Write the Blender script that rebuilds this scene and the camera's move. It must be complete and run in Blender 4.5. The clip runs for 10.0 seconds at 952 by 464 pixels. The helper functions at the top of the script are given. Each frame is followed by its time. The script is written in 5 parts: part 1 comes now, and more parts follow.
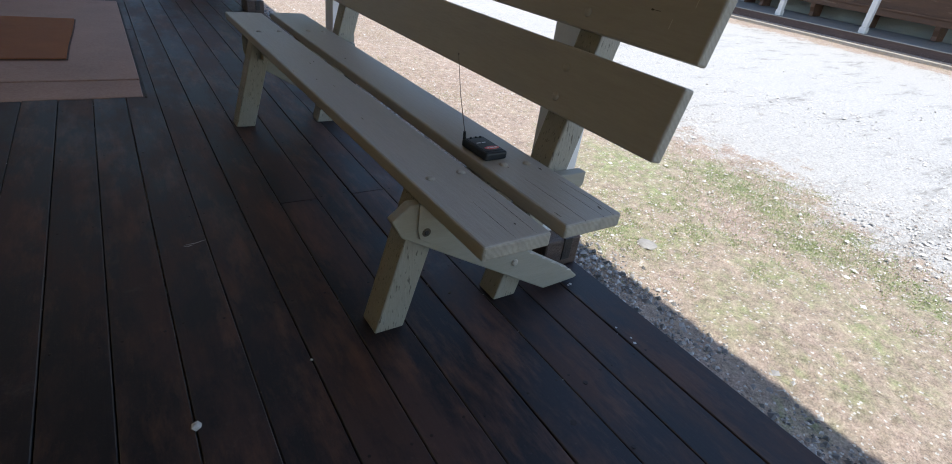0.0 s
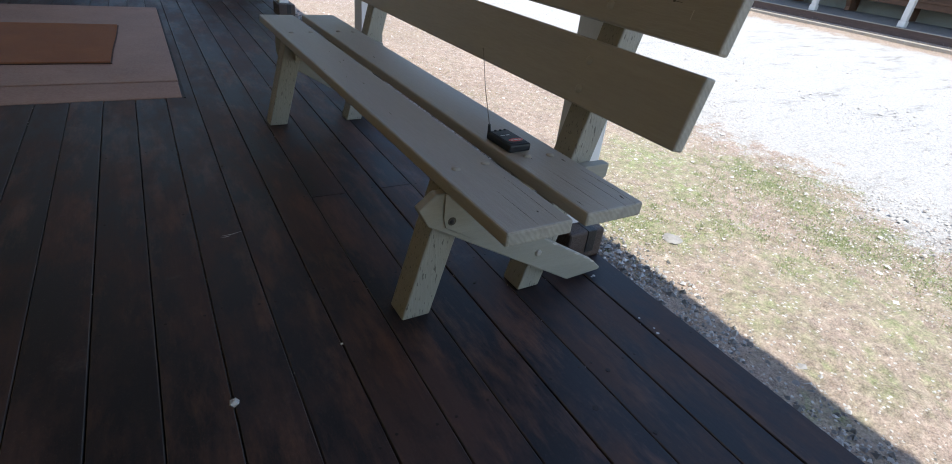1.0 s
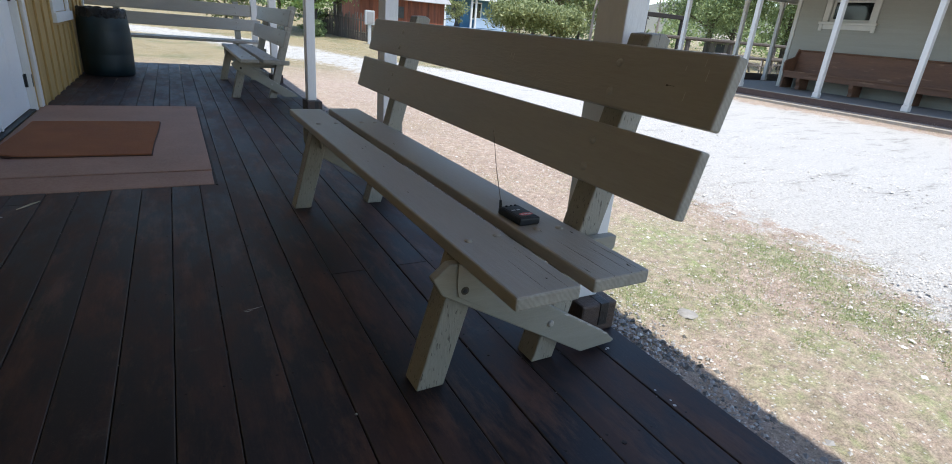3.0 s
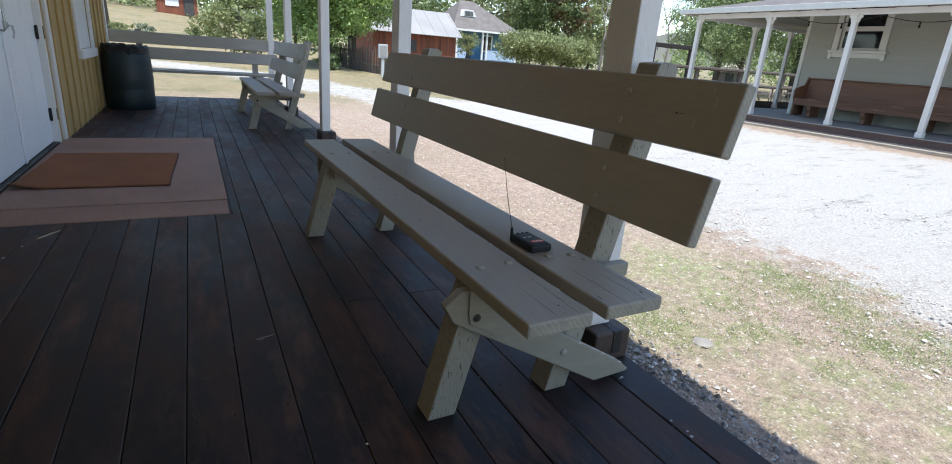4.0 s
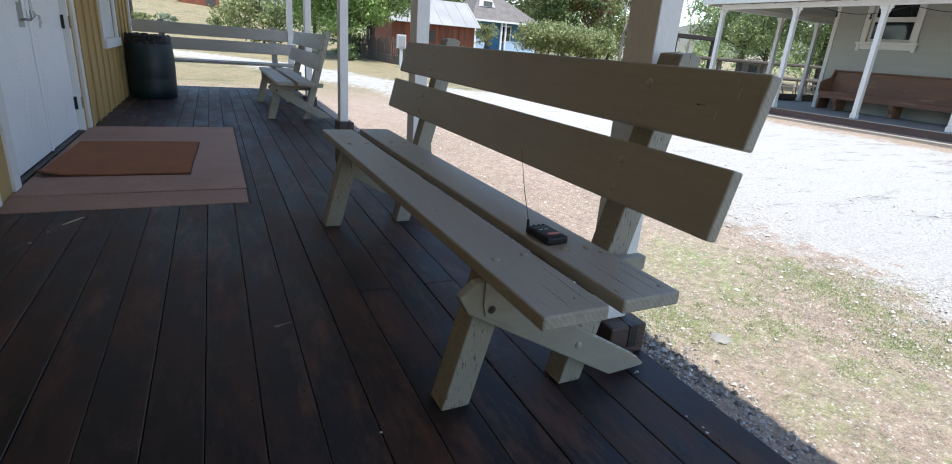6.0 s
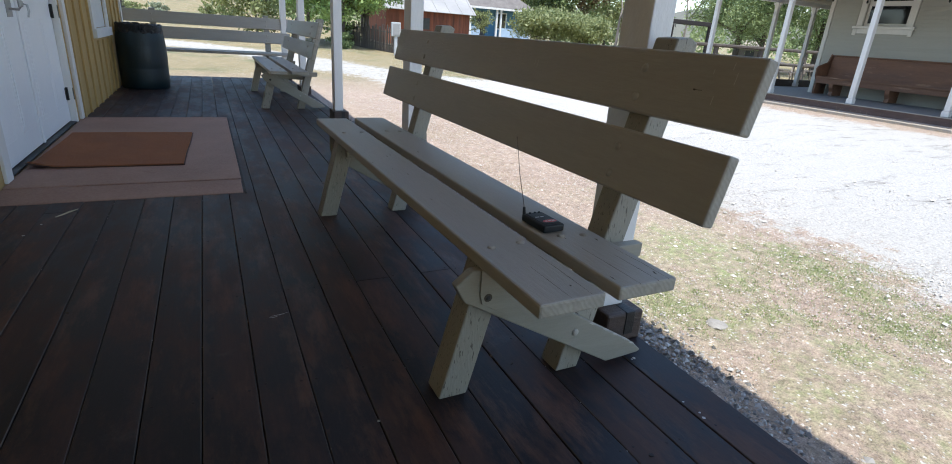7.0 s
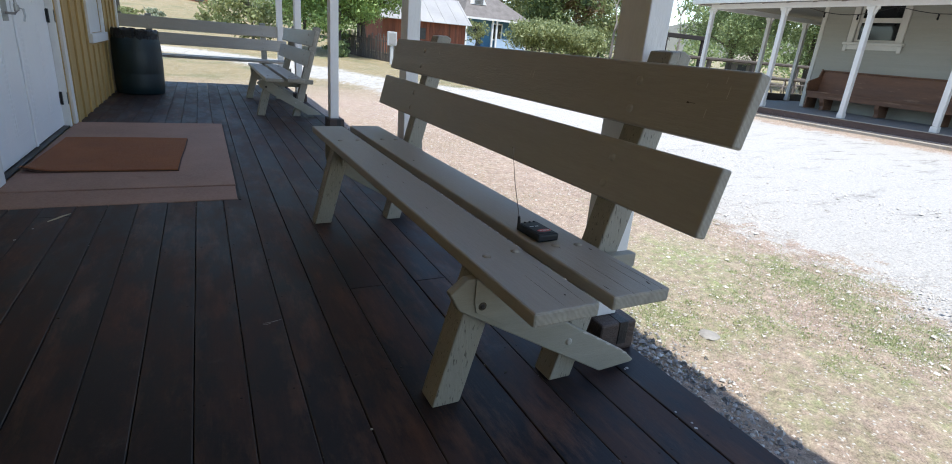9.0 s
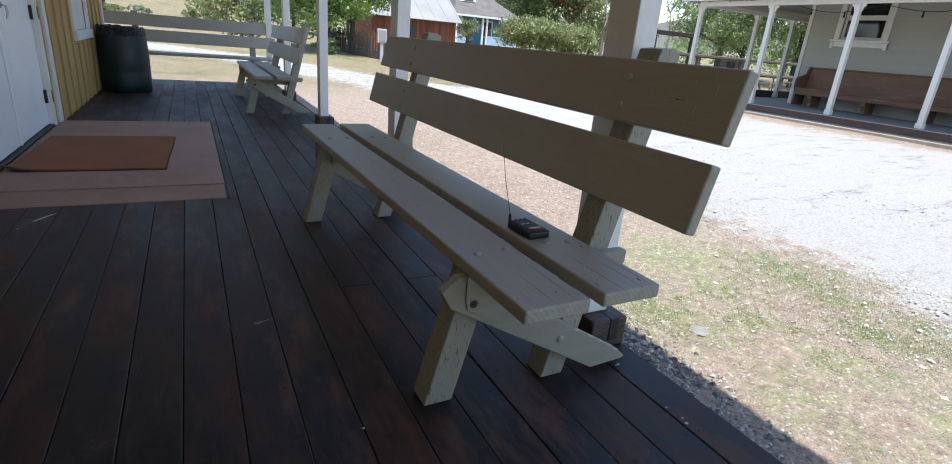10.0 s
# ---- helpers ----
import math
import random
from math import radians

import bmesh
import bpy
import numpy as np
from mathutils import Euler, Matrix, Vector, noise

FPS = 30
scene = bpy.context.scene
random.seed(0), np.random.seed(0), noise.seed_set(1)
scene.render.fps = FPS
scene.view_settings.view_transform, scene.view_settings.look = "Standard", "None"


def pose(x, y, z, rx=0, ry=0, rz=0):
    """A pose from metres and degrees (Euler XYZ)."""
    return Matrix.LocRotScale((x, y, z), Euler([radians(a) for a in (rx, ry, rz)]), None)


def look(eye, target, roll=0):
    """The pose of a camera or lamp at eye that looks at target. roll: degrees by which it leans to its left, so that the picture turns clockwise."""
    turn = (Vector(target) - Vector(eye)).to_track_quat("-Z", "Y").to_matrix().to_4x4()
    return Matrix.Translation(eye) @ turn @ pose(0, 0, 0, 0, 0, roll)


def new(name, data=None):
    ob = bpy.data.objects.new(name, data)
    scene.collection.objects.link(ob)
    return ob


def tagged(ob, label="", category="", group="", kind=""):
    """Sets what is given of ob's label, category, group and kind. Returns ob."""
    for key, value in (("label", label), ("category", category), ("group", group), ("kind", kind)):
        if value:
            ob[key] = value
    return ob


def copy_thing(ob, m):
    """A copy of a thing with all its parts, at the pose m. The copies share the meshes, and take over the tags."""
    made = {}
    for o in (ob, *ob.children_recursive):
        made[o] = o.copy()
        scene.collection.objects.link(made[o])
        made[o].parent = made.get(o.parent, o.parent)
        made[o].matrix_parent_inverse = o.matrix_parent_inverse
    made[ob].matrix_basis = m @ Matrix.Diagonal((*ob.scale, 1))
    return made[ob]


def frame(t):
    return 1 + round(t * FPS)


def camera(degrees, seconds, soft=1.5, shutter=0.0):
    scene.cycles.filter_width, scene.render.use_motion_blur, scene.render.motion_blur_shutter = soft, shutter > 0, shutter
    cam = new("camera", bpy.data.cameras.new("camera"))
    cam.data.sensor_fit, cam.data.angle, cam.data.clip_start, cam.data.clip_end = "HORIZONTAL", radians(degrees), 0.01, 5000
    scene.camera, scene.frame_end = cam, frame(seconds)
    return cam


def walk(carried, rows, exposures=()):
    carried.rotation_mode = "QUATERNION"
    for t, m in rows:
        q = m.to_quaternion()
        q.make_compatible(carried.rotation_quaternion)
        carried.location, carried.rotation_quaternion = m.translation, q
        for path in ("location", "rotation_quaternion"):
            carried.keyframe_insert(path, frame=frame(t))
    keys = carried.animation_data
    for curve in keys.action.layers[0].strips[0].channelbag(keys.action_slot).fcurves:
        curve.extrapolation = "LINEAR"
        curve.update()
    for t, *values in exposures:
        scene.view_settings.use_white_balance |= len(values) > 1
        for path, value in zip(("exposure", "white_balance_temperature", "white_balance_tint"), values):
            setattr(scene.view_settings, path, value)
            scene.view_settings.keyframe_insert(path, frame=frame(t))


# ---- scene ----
cam = camera(83.3, 10.0, 0.95)
PATH = [
    (0, (0.134, -0.055, 1.037), (1.158, 1.346, 0.043), 8.5),
    (0.5, (0.136, -0.062, 1.039), (1.135, 1.351, 0.038), 8.2),
    (1, (0.113, -0.101, 1.029), (1.055, 1.352, 0.028), 7.0),
    (1.5, (0.092, -0.121, 1.017), (1.039, 1.345, 0.042), 8.0),
    (2, (0.098, -0.134, 1.012), (1.098, 1.34, 0.101), 9.0),
    (2.5, (0.095, -0.161, 1.019), (1.055, 1.392, 0.203), 6.7),
    (4, (0.089, -0.18, 1.017), (0.987, 1.495, 0.394), 4.4),
    (4.5, (0.091, -0.179, 1.014), (0.966, 1.504, 0.38), 4.3),
    (5, (0.09, -0.18, 1.015), (0.942, 1.512, 0.375), 4.2),
    (6.5, (0.095, -0.173, 1.012), (0.935, 1.513, 0.338), 4.7),
    (7, (0.098, -0.172, 1.01), (0.946, 1.501, 0.315), 4.2),
    (7.5, (0.095, -0.174, 1.011), (0.939, 1.499, 0.312), 4.1),
    (8, (0.079, -0.183, 1.015), (0.924, 1.496, 0.331), 4.6),
    (8.5, (0.088, -0.178, 1.012), (0.947, 1.5, 0.346), 4.8),
    (9, (0.091, -0.177, 1.011), (0.963, 1.497, 0.35), 5.0),
    (9.5, (0.094, -0.174, 1.01), (0.982, 1.49, 0.346), 5.1),
    (10, (0.093, -0.176, 1.011), (0.993, 1.481, 0.344), 5.0),
]
walk(cam, [(t, look(eye, target, roll)) for t, eye, target, roll in PATH],
     [(0.0, 1.13, 6470.0, 9.5), (0.5, 1.15, 6470.0, 9.5), (1.0, 1.23, 6470.0, 9.5), (1.5, 1.21, 6470.0, 9.5), (2.0, 1.13, 6470.0, 9.5), (2.5, 1.08, 6470.0, 9.5), (4.0, 1.12, 6490.0, 9.0), (7.0, 1.17, 6490.0, 9.0), (10.0, 1.14, 6490.0, 9.0)])

# ---- light ----
SUN_EL, SUN_AZ = 74.0, 180.0          # degrees; azimuth clockwise from +y
world = bpy.data.worlds.new("sky")
scene.world = world
world.use_nodes = True
wn = world.node_tree
sky = wn.nodes.new("ShaderNodeTexSky")
sky.sky_type, sky.sun_disc = "NISHITA", False
sky.sun_elevation, sky.sun_rotation = radians(SUN_EL), radians(SUN_AZ)
sky.air_density, sky.dust_density, sky.ozone_density = 1.0, 0.35, 1.2
wn.nodes["Background"].inputs["Strength"].default_value = 0.15
wn.links.new(sky.outputs[0], wn.nodes["Background"].inputs["Color"])
sun_data = bpy.data.lights.new("sun", "SUN")
sun_data.energy, sun_data.angle, sun_data.color = 3.0, radians(0.5), (1.0, 0.965, 0.91)
sun = new("sun", sun_data)
sun_way = Vector((math.sin(radians(SUN_AZ)) * math.cos(radians(SUN_EL)), math.cos(radians(SUN_AZ)) * math.cos(radians(SUN_EL)), math.sin(radians(SUN_EL))))
sun.matrix_world = look(sun_way * 60, (0, 0, 0))


# ---- materials ----
def tree_of(name):
    m = bpy.data.materials.new(name)
    m.use_nodes = True
    return m, m.node_tree, m.node_tree.nodes["Principled BSDF"]


def node(nt, kind, **inputs):
    n = nt.nodes.new(kind)
    for key, value in inputs.items():
        n.inputs[key.replace("_", " ")].default_value = value
    return n


def coords(nt, stretch=(1, 1, 1), per_object=True):
    tc, mp = nt.nodes.new("ShaderNodeTexCoord"), nt.nodes.new("ShaderNodeMapping")
    mp.inputs["Scale"].default_value = stretch
    nt.links.new(tc.outputs["Object"], mp.inputs["Vector"])
    if per_object:
        info, mul = nt.nodes.new("ShaderNodeObjectInfo"), nt.nodes.new("ShaderNodeVectorMath")
        mul.operation = "SCALE"
        mul.inputs[0].default_value = (37.0, 53.0, 29.0)
        nt.links.new(info.outputs["Random"], mul.inputs["Scale"])
        nt.links.new(mul.outputs[0], mp.inputs["Location"])
    return mp.outputs[0]


def noise_of(nt, vec, scale, detail=5.0, rough=0.6, lo=0.35, hi=0.65):
    n = node(nt, "ShaderNodeTexNoise", Scale=scale, Detail=detail, Roughness=rough)
    nt.links.new(vec, n.inputs["Vector"])
    r = nt.nodes.new("ShaderNodeMapRange")
    r.inputs["From Min"].default_value, r.inputs["From Max"].default_value = lo, hi
    nt.links.new(n.outputs["Fac"], r.inputs["Value"])
    return r.outputs["Result"]


def mix(nt, fac, a, b, mode="MIX"):
    m = nt.nodes.new("ShaderNodeMix")
    m.data_type, m.blend_type = "RGBA", mode
    for sock, v in ((m.inputs["Factor"], fac), (m.inputs["A"], a), (m.inputs["B"], b)):
        if isinstance(v, bpy.types.NodeSocket):
            nt.links.new(v, sock)
        else:
            sock.default_value = (*v, 1.0) if isinstance(v, tuple) else v
    return m.outputs["Result"]


def calc(nt, op, a, b):
    m = nt.nodes.new("ShaderNodeMath")
    m.operation = op
    for sock, v in zip(m.inputs, (a, b)):
        if isinstance(v, bpy.types.NodeSocket):
            nt.links.new(v, sock)
        else:
            sock.default_value = v
    return m.outputs[0]


def bump(nt, bsdf, height, strength=0.3, distance=0.004):
    b = node(nt, "ShaderNodeBump", Strength=strength, Distance=distance)
    nt.links.new(height, b.inputs["Height"])
    nt.links.new(b.outputs[0], bsdf.inputs["Normal"])


def surface(name, dark, light, rough=0.6, stretch=(1, 1, 1), fine=60.0, coarse=5.0, relief=0.25, wear=None, wear_lo=0.62, wear_scale=9.0, metal=0.0, vary=0.0, depth=0.003):
    """Two scales of mottling between two colours, fine relief, and wear of a third colour."""
    m, nt, bsdf = tree_of(name)
    vec = coords(nt, stretch)
    a = noise_of(nt, vec, coarse)
    b = noise_of(nt, vec, fine, 4.0, 0.7)
    fac = calc(nt, "ADD", calc(nt, "MULTIPLY", a, 0.6), calc(nt, "MULTIPLY", b, 0.4))
    col = mix(nt, fac, dark, light)
    if wear:
        w = noise_of(nt, vec, wear_scale, 8.0, 0.75, wear_lo, wear_lo + 0.06)
        col = mix(nt, w, col, wear)
    if vary:
        info = nt.nodes.new("ShaderNodeObjectInfo")
        hs = nt.nodes.new("ShaderNodeHueSaturation")
        nt.links.new(calc(nt, "ADD", calc(nt, "MULTIPLY", info.outputs["Random"], vary), 1 - vary / 2), hs.inputs["Value"])
        nt.links.new(col, hs.inputs["Color"])
        col = hs.outputs[0]
    nt.links.new(col, bsdf.inputs["Base Color"])
    nt.links.new(calc(nt, "ADD", calc(nt, "MULTIPLY", a, 0.16), rough - 0.08), bsdf.inputs["Roughness"])
    bsdf.inputs["Metallic"].default_value = metal
    bump(nt, bsdf, b, relief, depth)
    return m


bench_paint = surface("bench_paint", (0.318, 0.299, 0.256), (0.384, 0.361, 0.313), 0.5, (5, 0.6, 5), 26.0, 3.0, 0.25, (0.15, 0.13, 0.10), 0.70, 14.0, depth=0.002)


def end_grain_material():
    """Painted board ends in which the growth rings show through as faint arcs."""
    m, nt, bsdf = tree_of("bench_end_grain")
    vec = coords(nt)
    wave = node(nt, "ShaderNodeTexWave", Scale=26.0, Distortion=5.0, Detail=4.0, Detail_Scale=1.8)
    wave.wave_type, wave.rings_direction = "RINGS", "Y"
    nt.links.new(vec, wave.inputs["Vector"])
    a = noise_of(nt, vec, 30.0)
    ring = calc(nt, "ADD", calc(nt, "MULTIPLY", wave.outputs["Fac"], 0.35), calc(nt, "MULTIPLY", a, 0.55))
    nt.links.new(mix(nt, ring, (0.27, 0.252, 0.205), (0.385, 0.362, 0.30)), bsdf.inputs["Base Color"])
    bsdf.inputs["Roughness"].default_value = 0.7
    bump(nt, bsdf, ring, 0.35, 0.002)
    return m


bench_end = end_grain_material()
# Seat paint made darker: shade on the brace faces is put in.
brace_shade_paint = surface("brace_shade_paint", (0.248, 0.236, 0.190), (0.303, 0.290, 0.236), 0.55, (0.6, 5, 5), 26.0, 3.0, 0.2, (0.16, 0.14, 0.105), 0.70, 8.0, depth=0.002)


def incised_material():
    """Painted treated timber with short slits pressed along its grain; leg shade is put into the paint."""
    m, nt, bsdf = tree_of("incised_timber")
    vec = coords(nt)
    a = noise_of(nt, vec, 4.0)
    b = noise_of(nt, coords(nt, (8, 8, 1.0)), 20.0, 4.0, 0.7)
    slit = noise_of(nt, coords(nt, (220, 220, 38)), 1.0, 1.0, 0.4, 0.66, 0.70)
    # Bench paint darkened too, so the legs carry shade in their colour.
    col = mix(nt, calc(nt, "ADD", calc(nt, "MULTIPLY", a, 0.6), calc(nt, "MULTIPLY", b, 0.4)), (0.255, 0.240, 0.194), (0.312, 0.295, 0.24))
    nt.links.new(mix(nt, calc(nt, "MULTIPLY", slit, 0.75), col, (0.07, 0.06, 0.045)), bsdf.inputs["Base Color"])
    bsdf.inputs["Roughness"].default_value = 0.62
    bump(nt, bsdf, calc(nt, "SUBTRACT", calc(nt, "MULTIPLY", b, 0.4), slit), 0.6, 0.003)
    return m


leg_shade_paint = incised_material()
white_paint = surface("white_paint", (0.70, 0.69, 0.665), (0.79, 0.78, 0.755), 0.5, (1, 1, 0.4), 50.0, 4.0, 0.2, (0.55, 0.54, 0.52), 0.72)
door_paint = surface("door_paint", (0.84, 0.855, 0.87), (0.90, 0.905, 0.91), 0.4, (1, 1, 0.5), 60.0, 3.0, 0.12, (0.5, 0.48, 0.45), 0.74)
ochre_paint = surface("ochre_paint", (0.42, 0.275, 0.095), (0.52, 0.35, 0.14), 0.65, (4, 4, 0.5), 30.0, 3.0, 0.35, (0.36, 0.27, 0.15), 0.68, vary=0.08)
nail_iron = surface("nail_iron", (0.010, 0.008, 0.008), (0.03, 0.02, 0.016), 0.6, metal=0.4)
charred = surface("charred_timber", (0.012, 0.009, 0.008), (0.03, 0.022, 0.018), 0.8, (1, 6, 6), 20.0, 4.0, 0.5)
box_grey = surface("box_grey", (0.40, 0.41, 0.41), (0.48, 0.49, 0.49), 0.5)
dark_block = surface("dark_stain", (0.035, 0.022, 0.018), (0.075, 0.05, 0.04), 0.55, (1, 6, 6), 20.0, 4.0, 0.5)
concrete = surface("pad_concrete", (0.24, 0.138, 0.102), (0.385, 0.245, 0.192), 0.72, (1, 1, 1), 70.0, 2.2, 0.3, (0.28, 0.165, 0.125), 0.58, 2.5)
mat_fibre = surface("mat_fibre", (0.30, 0.108, 0.042), (0.41, 0.158, 0.064), 0.95, (1, 1, 1), 220.0, 4.0, 0.9, depth=0.006)
mat_edge = surface("mat_edge", (0.06, 0.028, 0.018), (0.10, 0.045, 0.028), 0.8)
bin_plastic = surface("bin_plastic", (0.003, 0.013, 0.018), (0.006, 0.024, 0.032), 0.48, (1, 1, 0.4), 30.0, 5.0, 0.2)
black_plastic = surface("black_plastic", (0.005, 0.008, 0.012), (0.010, 0.014, 0.020), 0.5, (1, 1, 1), 120.0, 6.0, 0.1)
bag_plastic = surface("bag_plastic", (0.008, 0.008, 0.009), (0.014, 0.014, 0.016), 0.28, (1, 1, 1), 25.0, 6.0, 0.8, depth=0.02)
steel = surface("steel", (0.32, 0.32, 0.32), (0.5, 0.5, 0.5), 0.4, metal=0.9, relief=0.1)
dark_iron = surface("dark_iron", (0.02, 0.02, 0.022), (0.05, 0.05, 0.05), 0.5, metal=0.6)
# Ceiling is out of view; its pale cream is picked to bounce light.
bounce_ceiling_paint = surface("bounce_ceiling_paint", (0.63, 0.56, 0.45), (0.70, 0.63, 0.51), 0.7, (1, 6, 1), 20.0, 3.0)
shingle = surface("shingle", (0.10, 0.09, 0.085), (0.19, 0.175, 0.165), 0.9, (1, 1, 1), 12.0, 2.0, 0.6, vary=0.2)
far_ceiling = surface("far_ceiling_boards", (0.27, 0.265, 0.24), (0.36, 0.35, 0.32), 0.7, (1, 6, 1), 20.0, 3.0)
sage_paint = surface("sage_paint", (0.36, 0.352, 0.292), (0.415, 0.407, 0.342), 0.7, (0.5, 0.5, 4), 30.0, 2.0, 0.2)
far_white = surface("far_white_paint", (0.66, 0.635, 0.58), (0.75, 0.72, 0.66), 0.6, (1, 1, 0.4), 40.0, 3.0, 0.2, (0.48, 0.45, 0.40), 0.66)
trim_cream = surface("trim_cream", (0.62, 0.60, 0.53), (0.70, 0.68, 0.60), 0.55)
pew_wood = surface("pew_wood", (0.125, 0.056, 0.029), (0.22, 0.110, 0.061), 0.6, (5, 0.5, 5), 18.0, 2.0, 0.3, (0.30, 0.17, 0.10), 0.58, 3.0)
fascia_wood = surface("fascia_wood", (0.085, 0.05, 0.038), (0.15, 0.095, 0.074), 0.8, (4, 0.5, 4), 16.0, 2.0, 0.5)
b_floor = surface("porch_floor", (0.20, 0.19, 0.18), (0.29, 0.275, 0.26), 0.7, (4, 0.4, 1), 20.0, 2.0)
kerb_wood = surface("kerb_wood", (0.33, 0.29, 0.235), (0.44, 0.395, 0.33), 0.85, (6, 0.5, 6), 16.0, 2.0, 0.6)
grey_wood = surface("grey_wood", (0.16, 0.135, 0.115), (0.28, 0.245, 0.215), 0.85, (5, 5, 0.8), 20.0, 3.0, 0.6, vary=0.3)
fence_wood = surface("fence_wood", (0.06, 0.048, 0.04), (0.14, 0.115, 0.095), 0.9, (5, 5, 0.8), 20.0, 3.0, 0.6, vary=0.4)
barn_wood = surface("barn_wood", (0.14, 0.045, 0.025), (0.29, 0.10, 0.055), 0.85, (4, 4, 0.25), 5.0, 1.0, 0.5, (0.12, 0.05, 0.03), 0.55, 1.2, vary=0.35)
tin = surface("tin_roof", (0.27, 0.265, 0.26), (0.34, 0.335, 0.325), 0.5, (1, 1, 1), 8.0, 0.6, 0.1)
blue_paint = surface("blue_paint", (0.06, 0.17, 0.26), (0.09, 0.22, 0.32), 0.6, (0.5, 0.5, 5), 10.0, 1.0)
pale_blue = surface("pale_blue_paint", (0.34, 0.46, 0.60), (0.42, 0.54, 0.68), 0.6)
bark = surface("bark", (0.07, 0.055, 0.042), (0.16, 0.13, 0.10), 0.9, (3, 3, 0.6), 8.0, 1.5, 1.0, depth=0.03)
stone_mat = surface("pale_stone", (0.34, 0.33, 0.31), (0.68, 0.67, 0.64), 0.85, (1, 1, 1), 60.0, 5.0, 0.4)
red_print = surface("red_print", (0.62, 0.05, 0.04), (0.72, 0.07, 0.05), 0.4)
pale_print = surface("pale_print", (0.6, 0.6, 0.6), (0.7, 0.7, 0.7), 0.4)
wire_mat = surface("wire_metal", (0.10, 0.08, 0.07), (0.2, 0.17, 0.15), 0.4, metal=0.7)
interior = surface("dim_interior", (0.05, 0.05, 0.05), (0.09, 0.09, 0.085), 0.9)
hill_mat = surface("hill_scrub", (0.10, 0.105, 0.085), (0.17, 0.165, 0.13), 0.95, (1, 1, 1), 0.25, 0.03, 0.0)


scratch_mat = surface("scratch", (0.46, 0.44, 0.40), (0.55, 0.53, 0.48), 0.8)
# Brown of nicks and knots; stands for shade in cracks and bolt holes.
crack_mat = surface("crack_shadow", (0.05, 0.042, 0.03), (0.09, 0.075, 0.055), 0.9)


def glass_material():
    m, nt, bsdf = tree_of("window_glass")
    bsdf.inputs["Base Color"].default_value = (0.02, 0.025, 0.028, 1)
    bsdf.inputs["Roughness"].default_value = 0.06
    bsdf.inputs["Transmission Weight"].default_value = 0.6
    vec = coords(nt)
    bump(nt, bsdf, noise_of(nt, vec, 2.0), 0.015, 0.004)
    return m


pane_glass = glass_material()


def deck_material():
    """Dark red-brown stain, blotched and rubbed, with a low gloss."""
    m, nt, bsdf = tree_of("deck_stain")
    vec = coords(nt, (1, 1, 1))
    grain = noise_of(nt, coords(nt, (34, 1.1, 8)), 3.0, 6.0, 0.65)
    blotch = noise_of(nt, coords(nt, (1.8, 0.65, 1)), 2.9, 8.0, 0.72, 0.44, 0.58)
    blot2 = noise_of(nt, coords(nt, (2.2, 0.55, 1)), 3.6, 8.0, 0.72, 0.51, 0.67)
    col = mix(nt, blotch, (0.0092, 0.0082, 0.0118), (0.056, 0.0305, 0.0252))
    col = mix(nt, calc(nt, "MULTIPLY", blot2, 0.85), col, (0.112, 0.053, 0.033))
    col = mix(nt, calc(nt, "MULTIPLY", grain, 0.15), col, (0.012, 0.008, 0.008))
    dust = noise_of(nt, vec, 3.1, 8.0, 0.8, 0.60, 0.80)
    col = mix(nt, calc(nt, "MULTIPLY", dust, 0.30), col, (0.17, 0.135, 0.12))
    fleck = noise_of(nt, vec, 170.0, 3.0, 0.8, 0.60, 0.74)
    col = mix(nt, calc(nt, "MULTIPLY", fleck, 0.22), col, (0.15, 0.125, 0.11))
    hs, info = nt.nodes.new("ShaderNodeHueSaturation"), nt.nodes.new("ShaderNodeObjectInfo")
    nt.links.new(calc(nt, "ADD", calc(nt, "MULTIPLY", info.outputs["Random"], 0.4), 0.8), hs.inputs["Value"])
    nt.links.new(col, hs.inputs["Color"])
    nt.links.new(hs.outputs[0], bsdf.inputs["Base Color"])
    nt.links.new(calc(nt, "ADD", calc(nt, "MULTIPLY", blotch, 0.16), 0.50), bsdf.inputs["Roughness"])
    bsdf.inputs["Specular IOR Level"].default_value = 0.33
    bump(nt, bsdf, calc(nt, "ADD", calc(nt, "MULTIPLY", grain, 0.35), calc(nt, "MULTIPLY", blot2, 0.6)), 0.25, 0.002)
    return m


deck_stain = deck_material()
worn_edge = surface("worn_plank_edge", (0.014, 0.012, 0.012), (0.12, 0.092, 0.078), 0.7, (6, 0.9, 6), 12.0, 4.0, 0.2)


